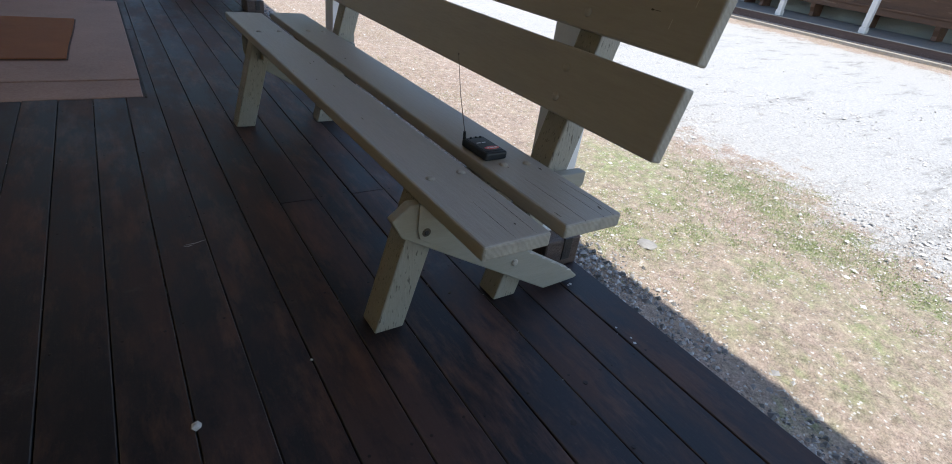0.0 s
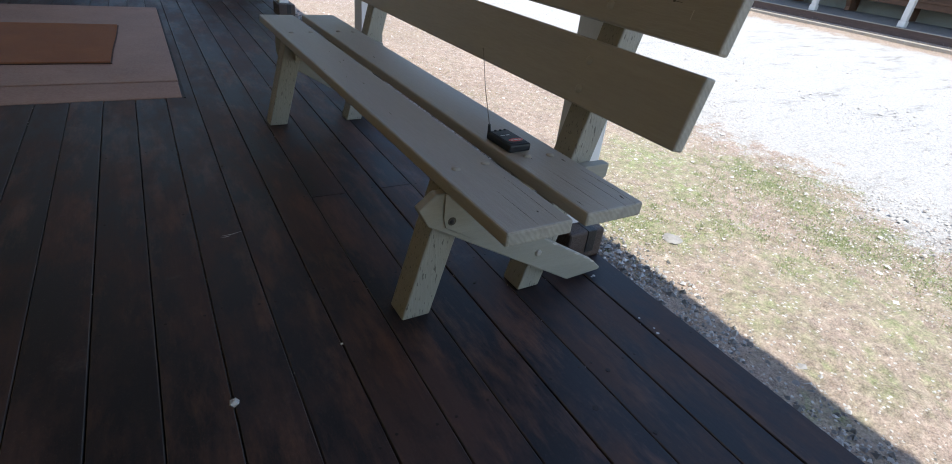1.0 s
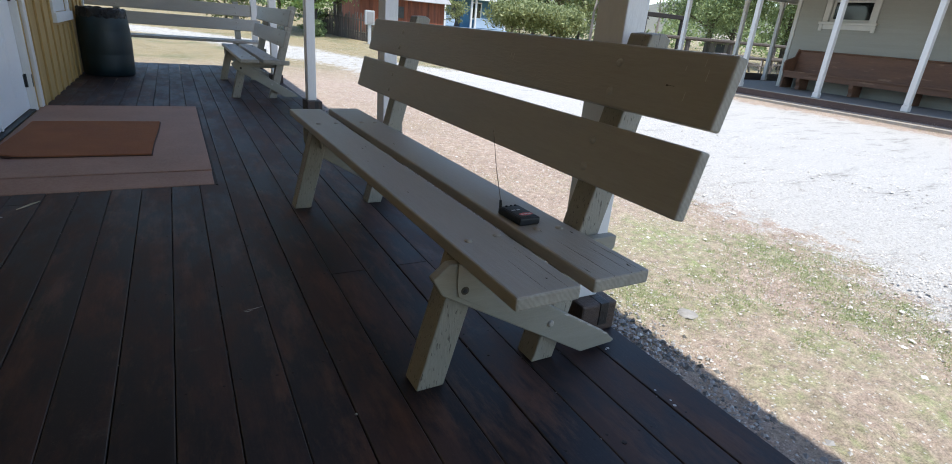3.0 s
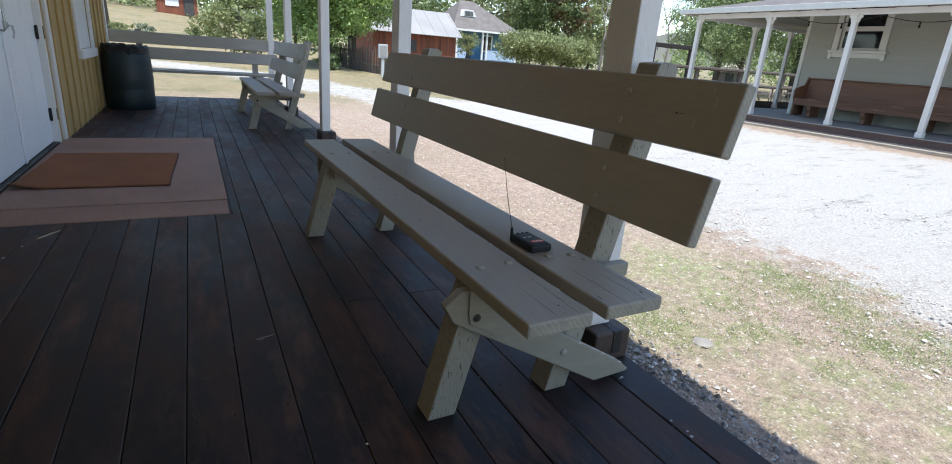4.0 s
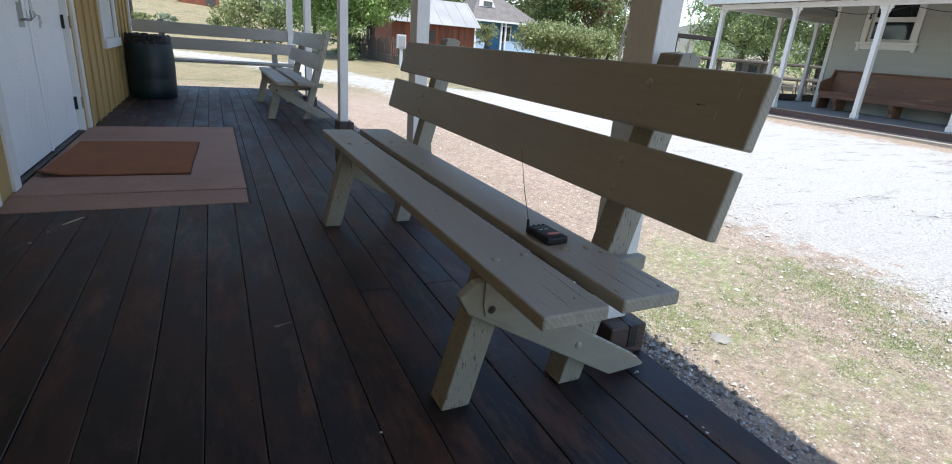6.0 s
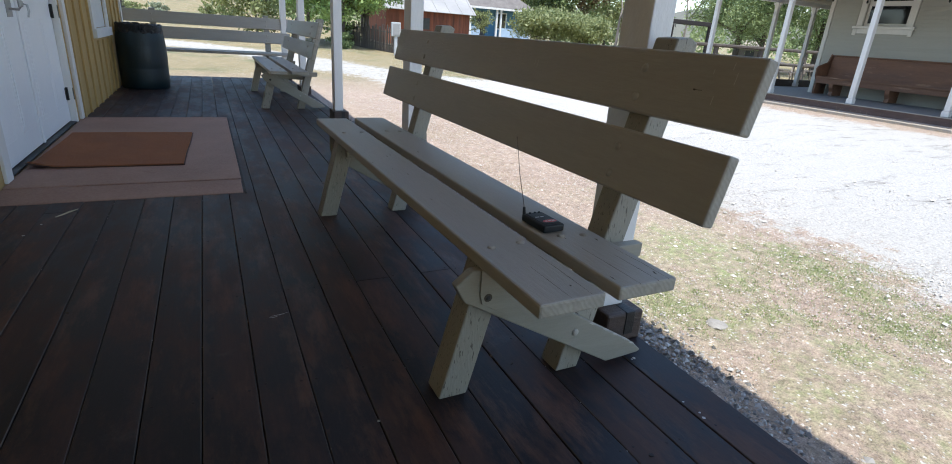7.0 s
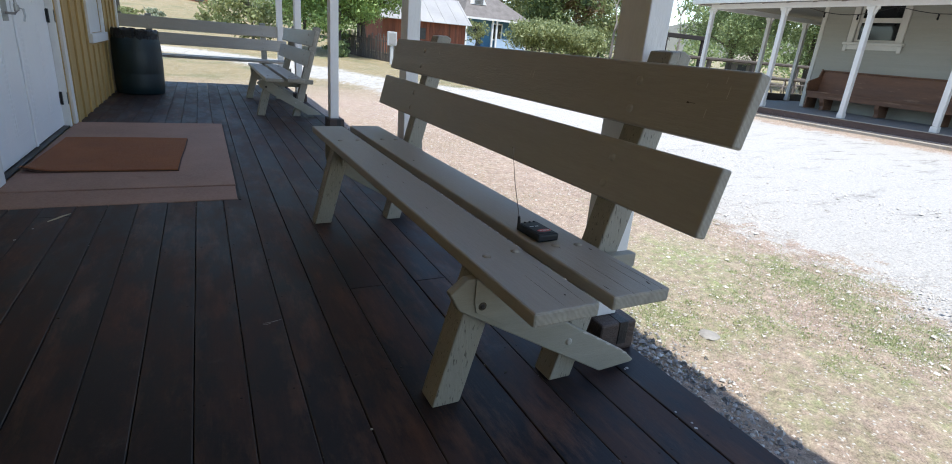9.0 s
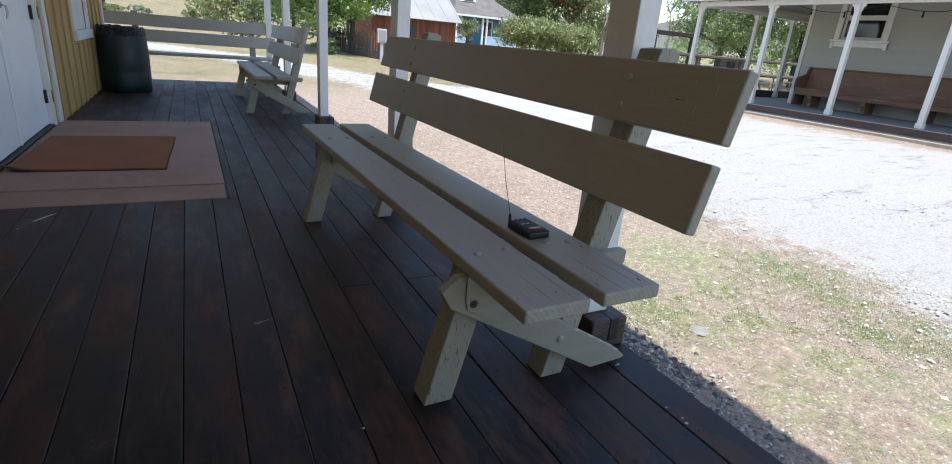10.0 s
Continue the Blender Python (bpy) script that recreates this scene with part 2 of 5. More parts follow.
def ground_material():
    """Dry lawn, bare earth and white gravel, blended by the sheet's own gravel and green weights."""
    m, nt, bsdf = tree_of("ground")
    vec = coords(nt, per_object=False)
    at = nt.nodes.new("ShaderNodeAttribute")
    at.attribute_name = "cover"
    sep = nt.nodes.new("ShaderNodeSeparateColor")
    nt.links.new(at.outputs["Color"], sep.inputs[0])
    fine = noise_of(nt, vec, 55.0, 6.0, 0.75, 0.3, 0.7)
    mid = noise_of(nt, vec, 6.0, 6.0, 0.7, 0.35, 0.65)
    big = noise_of(nt, vec, 2.1, 7.0, 0.72, 0.36, 0.64)
    earth = mix(nt, mid, (0.238, 0.168, 0.134), (0.382, 0.288, 0.24))
    earth = mix(nt, calc(nt, "MULTIPLY", fine, 0.5), earth, (0.50, 0.42, 0.365))
    straw = mix(nt, fine, (0.28, 0.21, 0.162), (0.48, 0.387, 0.315))
    lawn = mix(nt, big, earth, straw)
    green = mix(nt, fine, (0.165, 0.205, 0.085), (0.33, 0.365, 0.18))
    patch = noise_of(nt, vec, 19.0, 7.0, 0.75, 0.34, 0.60)
    lawn = mix(nt, calc(nt, "MULTIPLY", calc(nt, "MULTIPLY", patch, sep.outputs[1]), 1.0), lawn, green)
    meadow = mix(nt, calc(nt, "ADD", calc(nt, "MULTIPLY", mid, 0.5), calc(nt, "MULTIPLY", big, 0.5)), (0.18, 0.145, 0.072), (0.32, 0.26, 0.148))
    meadow = mix(nt, calc(nt, "MULTIPLY", noise_of(nt, vec, 0.35, 6.0, 0.7, 0.5, 0.62), 0.7), meadow, (0.10, 0.125, 0.05))
    lawn = mix(nt, sep.outputs[2], lawn, meadow)
    cell = node(nt, "ShaderNodeTexVoronoi", Scale=75.0)
    nt.links.new(vec, cell.inputs["Vector"])
    pick = nt.nodes.new("ShaderNodeSeparateColor")
    nt.links.new(cell.outputs["Color"], pick.inputs[0])
    chip = calc(nt, "MULTIPLY", calc(nt, "GREATER_THAN", pick.outputs[0], 0.86), calc(nt, "LESS_THAN", cell.outputs["Distance"], 0.42))
    lawn = mix(nt, chip, lawn, (0.52, 0.50, 0.46))
    grit = noise_of(nt, vec, 150.0, 3.0, 0.8, 0.28, 0.72)
    clod = noise_of(nt, vec, 26.0, 5.0, 0.75, 0.30, 0.70)
    shade = calc(nt, "ADD", calc(nt, "MULTIPLY", grit, 1.0), calc(nt, "ADD", calc(nt, "MULTIPLY", clod, 0.75), 0.14))
    speck = nt.nodes.new("ShaderNodeHueSaturation")
    nt.links.new(shade, speck.inputs["Value"])
    nt.links.new(lawn, speck.inputs["Color"])
    lawn = speck.outputs[0]
    gravel = mix(nt, fine, (0.335, 0.324, 0.305), (0.60, 0.582, 0.553))
    streak = noise_of(nt, coords(nt, (0.5, 2.0, 1), False), 2.2, 9.0, 0.82, 0.54, 0.64)
    gravel = mix(nt, calc(nt, "MULTIPLY", streak, 0.8), gravel, (0.22, 0.21, 0.19))
    pit = noise_of(nt, vec, 48.0, 5.0, 0.82, 0.53, 0.66)
    gravel = mix(nt, calc(nt, "MULTIPLY", pit, 0.75), gravel, (0.20, 0.19, 0.175))
    edge = calc(nt, "ADD", sep.outputs[0], calc(nt, "MULTIPLY", calc(nt, "SUBTRACT", mid, 0.5), 0.55))
    edge = calc(nt, "ADD", edge, calc(nt, "MULTIPLY", calc(nt, "SUBTRACT", fine, 0.5), 0.45))
    step = nt.nodes.new("ShaderNodeMapRange")
    step.inputs["From Min"].default_value, step.inputs["From Max"].default_value = 0.36, 0.64
    nt.links.new(edge, step.inputs["Value"])
    nt.links.new(mix(nt, step.outputs[0], lawn, gravel), bsdf.inputs["Base Color"])
    bsdf.inputs["Roughness"].default_value = 0.95
    bump(nt, bsdf, calc(nt, "ADD", fine, calc(nt, "SUBTRACT", 1.0, cell.outputs["Distance"])), 0.7, 0.012)
    return m


ground_mat = ground_material()


def leaf_material(name, dark, light):
    m, nt, bsdf = tree_of(name)
    geo = nt.nodes.new("ShaderNodeNewGeometry")
    col = mix(nt, geo.outputs["Random Per Island"], dark, light)
    nt.links.new(col, bsdf.inputs["Base Color"])
    bsdf.inputs["Roughness"].default_value = 0.55
    out = nt.nodes["Material Output"]
    tl, ad = nt.nodes.new("ShaderNodeBsdfTranslucent"), nt.nodes.new("ShaderNodeMixShader")
    nt.links.new(col, tl.inputs["Color"])
    ad.inputs[0].default_value = 0.35
    nt.links.new(bsdf.outputs[0], ad.inputs[1])
    nt.links.new(tl.outputs[0], ad.inputs[2])
    nt.links.new(ad.outputs[0], out.inputs["Surface"])
    return m


leaf_green = leaf_material("leaf_green", (0.152, 0.208, 0.08), (0.385, 0.465, 0.215))
leaf_fresh = leaf_material("leaf_fresh", (0.14, 0.215, 0.055), (0.37, 0.50, 0.165))
leaf_dark = leaf_material("leaf_dark", (0.07, 0.11, 0.035), (0.22, 0.28, 0.11))
leaf_yellow = leaf_material("leaf_yellow", (0.155, 0.187, 0.068), (0.375, 0.41, 0.195))
leaf_brown = leaf_material("leaf_brown", (0.13, 0.095, 0.05), (0.24, 0.18, 0.09))
leaf_grey = leaf_material("leaf_grey", (0.22, 0.26, 0.17), (0.42, 0.46, 0.33))


# ---- shape helpers ----
def finish(bm, name, material):
    bmesh.ops.recalc_face_normals(bm, faces=bm.faces)
    me = bpy.data.meshes.new(name)
    bm.to_mesh(me)
    bm.free()
    for m in material if isinstance(material, (list, tuple)) else (material,):
        me.materials.append(m)
    return me


def part(name, bm, material, parent=None, label=""):
    ob = new(name, finish(bm, name, material) if isinstance(bm, bmesh.types.BMesh) else bm)
    ob.parent = parent
    return tagged(ob, label)


def empty(name, m, label, category, group="", kind=""):
    ob = new(name)
    ob.empty_display_size = 0.1
    ob.matrix_basis = m
    return tagged(ob, label, category, group, kind)


def setting(name, bm, material, label, category):
    return tagged(part(name, bm, material), label, category, kind="structure")


def box(x0, x1, y0, y1, z0, z1, bevel=0.0, segments=2, bm=None, m=None):
    bm = bm or bmesh.new()
    mid, size = Vector(((x0 + x1) / 2, (y0 + y1) / 2, (z0 + z1) / 2)), (x1 - x0, y1 - y0, z1 - z0)
    made = bmesh.ops.create_cube(bm, size=1.0, matrix=(m or Matrix()) @ Matrix.Translation(mid) @ Matrix.Diagonal((*size, 1)))
    if bevel:
        edges = {e for v in made["verts"] for e in v.link_edges}
        bmesh.ops.bevel(bm, geom=list(edges), offset=bevel, segments=segments, affect="EDGES", profile=0.5)
    return bm


def prism(outline, axis, a, b, bevel=0.0, bm=None):
    """A flat outline pushed from a to b along an axis. For y the outline is (x, z); for x it is (y, z); for z it is (x, y)."""
    bm = bm or bmesh.new()
    place = {"y": lambda p, d: (p[0], d, p[1]), "x": lambda p, d: (d, p[0], p[1]), "z": lambda p, d: (p[0], p[1], d)}[axis]
    lo, hi = [bm.verts.new(place(p, a)) for p in outline], [bm.verts.new(place(p, b)) for p in outline]
    n = len(outline)
    faces = [bm.faces.new(lo), bm.faces.new(hi[::-1])] + [bm.faces.new((lo[i], lo[(i + 1) % n], hi[(i + 1) % n], hi[i])) for i in range(n)]
    bmesh.ops.recalc_face_normals(bm, faces=faces)
    if bevel:
        bmesh.ops.bevel(bm, geom=list({e for f in faces for e in f.edges}), offset=bevel, segments=2, affect="EDGES", profile=0.5)
    return bm


def tube(points, radii, sides=8, bm=None, caps=True):
    """A tapered tube along points."""
    bm = bm or bmesh.new()
    rings = []
    for i, p in enumerate(points):
        p = Vector(p)
        way = (Vector(points[min(i + 1, len(points) - 1)]) - Vector(points[max(i - 1, 0)])).normalized()
        side = way.orthogonal().normalized()
        up = way.cross(side)
        rings.append([bm.verts.new(p + radii[i] * (math.cos(k * 2 * math.pi / sides) * side + math.sin(k * 2 * math.pi / sides) * up)) for k in range(sides)])
    for a, b in zip(rings, rings[1:]):
        for k in range(sides):
            bm.faces.new((a[k], a[(k + 1) % sides], b[(k + 1) % sides], b[k]))
    if caps:
        bm.faces.new(rings[0])
        bm.faces.new(rings[-1][::-1])
    return bm


def turned(profile, sides=24, bm=None, m=None):
    """A profile of (radius, z) turned round z."""
    bm = bm or bmesh.new()
    m = m or Matrix()
    rings = [[bm.verts.new(m @ Vector((r * math.cos(2 * math.pi * k / sides), r * math.sin(2 * math.pi * k / sides), z))) for k in range(sides)] for r, z in profile]
    for a, b in zip(rings, rings[1:]):
        for k in range(sides):
            bm.faces.new((a[k], a[(k + 1) % sides], b[(k + 1) % sides], b[k]))
    bm.faces.new(rings[0])
    bm.faces.new(rings[-1])
    return bm


def smooth(ob):
    for p in ob.data.polygons:
        p.use_smooth = True
    return ob


# ---- ground ----
TRACK = [(7.5, 8.0), (3.6, 15.0), (1.6, 21.5), (-0.8, 24.0), (-6.0, 27.0), (-16.0, 36.0)]


def ground_z(x, y):
    x, y = np.asarray(x, float), np.asarray(y, float)
    z = -0.15 + 0.009 * np.clip(x - 2, 0, 12)
    far = np.clip(y - 22, 0, None)
    z = z + np.where(far > 0, far * far / (far + 12), 0) * (0.015 + 0.068 / (1 + np.exp((x - 6) / 3.0)))
    return z


def gravel_weight(x, y):
    near_edge = 3.60 + 0.10 * np.sin(y * 0.9 + 0.4) + 0.05 * np.sin(y * 5.1) - 0.42 * np.clip(1.5 - y, 0, 1.4)
    w = np.clip((x - near_edge) / 1.1 + 0.5, 0, 1) * np.clip((10.95 - x) / 0.9 + 0.5, 0, 1) * np.clip((13.5 - 0.15 * x - y) / 2.0 + 0.5, 0, 1)
    best = np.full(np.shape(x), 1e9)
    for (ax, ay), (bx, by) in zip(TRACK, TRACK[1:]):
        t = np.clip(((x - ax) * (bx - ax) + (y - ay) * (by - ay)) / ((bx - ax) ** 2 + (by - ay) ** 2), 0, 1)
        best = np.minimum(best, np.hypot(x - ax - t * (bx - ax), y - ay - t * (by - ay)))
    return np.maximum(w, 0.66 * np.clip((1.45 - best) / 1.0 + 0.5, 0, 1))


# grass tufts in the dry lawn: x, y, radius
TUFTS = [(2.69, 2.0, 0.33), (2.05, 1.48, 0.20), (2.55, 1.59, 0.15), (3.22, 1.73, 0.15), (3.19, 1.50, 0.18), (3.14, 1.25, 0.13), (3.55, 1.43, 0.07),
         (2.90, 0.91, 0.13), (2.43, 0.83, 0.11), (2.54, 0.71, 0.06), (2.13, 0.82, 0.09), (1.95, 0.71, 0.09), (2.12, 1.22, 0.12), (2.42, 1.23, 0.10),
         (2.00, 0.54, 0.05), (2.39, 0.66, 0.05), (3.25, 0.89, 0.09), (3.69, 1.23, 0.08), (2.54, 1.10, 0.06), (2.01, 0.30, 0.07), (2.22, 0.19, 0.05),
         (2.39, 0.38, 0.09), (1.93, 0.43, 0.04), (2.91, 0.38, 0.10), (3.10, 0.73, 0.08), (1.72, 0.34, 0.045), (2.54, 0.48, 0.06), (2.98, 0.56, 0.06)]


def green_weight(x, y):
    """How green the lawn is: tufts, with ragged edges, and thin growth between them."""
    x, y = np.asarray(x, float), np.asarray(y, float)
    rag = np.array([noise.noise(Vector((a * 9, b * 9, 1.0))) + 0.9 * noise.noise(Vector((a * 26, b * 26, 5.0))) for a, b in zip(x.ravel(), y.ravel())]).reshape(x.shape)
    x, y = x + 0.10 * rag, y + 0.10 * np.roll(rag, 1)
    best = np.zeros(np.shape(x))
    for cx, cy, r in TUFTS:
        best = np.maximum(best, np.exp(-(((x - cx) ** 2 + (y - cy) ** 2) / (1.7 * r * r)) * np.clip(1 + 1.2 * rag, 0.25, 3)))
    thin = 0.5 + 0.5 * np.sin(x * 2.3 + 1.3 * np.sin(y * 1.9) + 0.6) * np.sin(y * 2.7 + 0.8 * np.sin(x * 3.1))
    thin = thin * (0.5 - 0.32 * np.clip((y - 2.3) / 1.5, 0, 1)) * np.clip(0.45 + 1.1 * rag, 0, 1)
    return np.clip(np.maximum(best, thin), 0, 1)


def build_ground():
    xs = np.concatenate([np.geomspace(-1200, -6, 26), np.arange(-5, 1.2, 0.4), np.arange(1.2, 5.0, 0.045), np.arange(5.0, 14, 0.18), np.geomspace(14, 1500, 46)])
    ys = np.concatenate([-np.geomspace(900, 4, 22), np.arange(-3.6, 0, 0.2), np.arange(0, 5.0, 0.045), np.arange(5.0, 32, 0.25), np.geomspace(32, 1500, 46)])
    gx, gy = np.meshgrid(xs, ys, indexing="ij")
    gz = ground_z(gx, gy)
    rng = np.random.default_rng(4)
    near = (gx > 1.1) & (gx < 6) & (gy > -4) & (gy < 8)
    gz = gz + near * rng.normal(0, 0.004, gx.shape) + np.where((gx > 1.3) & (gx < 14), 0.012 * np.sin(gx * 2.1 + gy) * np.sin(gy * 1.7 - gx), 0)
    nx, ny = len(xs), len(ys)
    idx = np.arange(nx * ny).reshape(nx, ny)
    faces = np.stack([idx[:-1, :-1], idx[1:, :-1], idx[1:, 1:], idx[:-1, 1:]], -1).reshape(-1, 4)
    me = bpy.data.meshes.new("ground")
    me.from_pydata(np.stack([gx, gy, gz], -1).reshape(-1, 3).tolist(), [], faces.tolist())
    cover = np.zeros((nx * ny, 4), np.float32)
    cover[:, 0] = gravel_weight(gx, gy).ravel()
    cover[:, 1] = green_weight(gx, gy).ravel()
    cover[:, 2] = np.clip((gy - 9.5) / 4.0, 0, 1).ravel()
    cover[:, 3] = 1
    me.attributes.new("cover", "FLOAT_COLOR", "POINT").data.foreach_set("color", cover.ravel())
    me.materials.append(ground_mat)
    return tagged(smooth(new("ground", me)), "dry grass, bare earth and white gravel drive in sun", "ground", kind="structure")


build_ground()


# ---- porch ----
PITCH, GAP = 0.1445, 0.0035
DECK_END, DECK_BACK, WALL_X, WALL_END = 10.38, -5.0, -1.0, 9.87


BUTT = 1.855
BUTTS = {4: (0.0,), 6: (0.0,), -2: (-2.44, 3.66), 1: (3.05,), 3: (-3.05, 4.88), 8: (2.44,), -5: (1.22,), 7: (-1.83,)}


def build_deck():
    deck = empty("deck", pose(0, 0, 0), "dark red-brown stained plank deck, scuffed and mottled", "deck", kind="structure")
    k0, lines = -7, []
    for k in range(k0, 10):
        x0 = k * PITCH + GAP / 2 if k > k0 else WALL_X + 0.004
        wide = (k + 1) * PITCH - GAP / 2 - x0
        cuts = [DECK_BACK] + [BUTT + off for off in BUTTS.get(k, ())] + [DECK_END]
        for a, b in zip(cuts, cuts[1:]):
            bm = box(0, wide, 0, b - a - (0.0012 if b < DECK_END else 0), -0.038, 0, 0.0022, 1)
            for f in bm.faces:
                f.normal_update()
                f.material_index = 1 if f.normal.z > 0.3 and abs(f.normal.x) > 0.3 else 0
            ob = part("plank", bm, [deck_stain, worn_edge], deck)
            ob.location = (x0, a, 0.0012 * math.sin(k * 2.3))
        lines.append((x0, wide, 0.0012 * math.sin(k * 2.3)))
    head = finish(turned([(0.0042, -0.002), (0.0042, 0.0004), (0.003, 0.0007)], 8), "nail", nail_iron)
    rng = random.Random(31)
    for x0, wide, z in lines[6:]:
        for n in range(-3, 5):
            for u in (0.022, wide - 0.022):
                q = part("nail", head, None, deck)
                q.location = (x0 + u + rng.uniform(-0.004, 0.004), BUTT + 0.61 * n + rng.uniform(-0.008, 0.022), z)
    for x in (1.40, 0.2, -0.9):
        part("joist", box(x, x + 0.038, DECK_BACK, DECK_END - 0.01, -0.30, -0.040), dark_block, deck)
    return deck


build_deck()


def build_pad():
    pad = box(-0.995, 0.230, 3.523, 5.96, -0.02, 0.022, 0.005)
    apron = prism([(3.25, -0.02), (3.25, 0.003), (3.27, 0.006), (3.516, 0.0165), (3.516, -0.02)], "x", -0.995, 0.226, 0.004)
    setting("door_apron", apron, concrete, "sloping pinkish concrete apron before the door pad", "pad")
    setting("pad_gap", box(-0.99, 0.222, 3.5165, 3.5225, 0.001, 0.006), charred, "dark crack between pad and apron", "joint")
    setting("pad_joint", box(0.2325, 0.2445, 3.24, 5.97, 0.0012, 0.004), charred, "dark joint beside the pad", "joint")
    return setting("door_pad", pad, concrete, "pinkish concrete door pad with worn blotches", "pad")


build_pad()


def build_mat():
    d = empty("doormat", pose(-0.522, 4.525, 0.0225, 0, 0, -2.0), "rust-brown bristle doormat on the concrete pad, one corner curled", "doormat")

    def sheet(hx, hy, z0, z1):
        """A thin slab whose corner by the wall curls up off the pad."""
        bm, n, m = bmesh.new(), 20, 26
        layers = []
        for z in (z0, z1):
            grid = []
            for i in range(n + 1):
                for k in range(m + 1):
                    x, y = -hx + 2 * hx * i / n, -hy + 2 * hy * k / m
                    curl = max(0.0, 1 - math.hypot(x + hx, y + hy) / 0.20)
                    grid.append(bm.verts.new((x + 0.002 * math.sin(y * 7), y + 0.0015 * math.sin(x * 9), z + 0.032 * curl * curl + 0.0012 * (1 + math.sin(x * 6 + y * 4)))))
            layers.append(grid)
        w = m + 1
        for i in range(n):
            for k in range(m):
                a, b, c, e = i * w + k, (i + 1) * w + k, (i + 1) * w + k + 1, i * w + k + 1
                bm.faces.new([layers[1][q] for q in (a, b, c, e)])
                bm.faces.new([layers[0][q] for q in (e, c, b, a)])
        rim = [i * w for i in range(n + 1)] + [n * w + k for k in range(1, w)] + [i * w + m for i in range(n - 1, -1, -1)] + [k for k in range(m - 1, 0, -1)]
        for a, b in zip(rim, rim[1:] + rim[:1]):
            bm.faces.new((layers[0][a], layers[0][b], layers[1][b], layers[1][a]))
        return bm

    part("rubber_backing", sheet(0.438, 0.585, 0.0, 0.005), mat_edge, d, "dark rubber edge")
    part("mat_body", sheet(0.430, 0.577, 0.0052, 0.0125), mat_fibre, d)


build_mat()

BENCH = pose(0.95, 1.95, 0, 0, 0, 1.03)


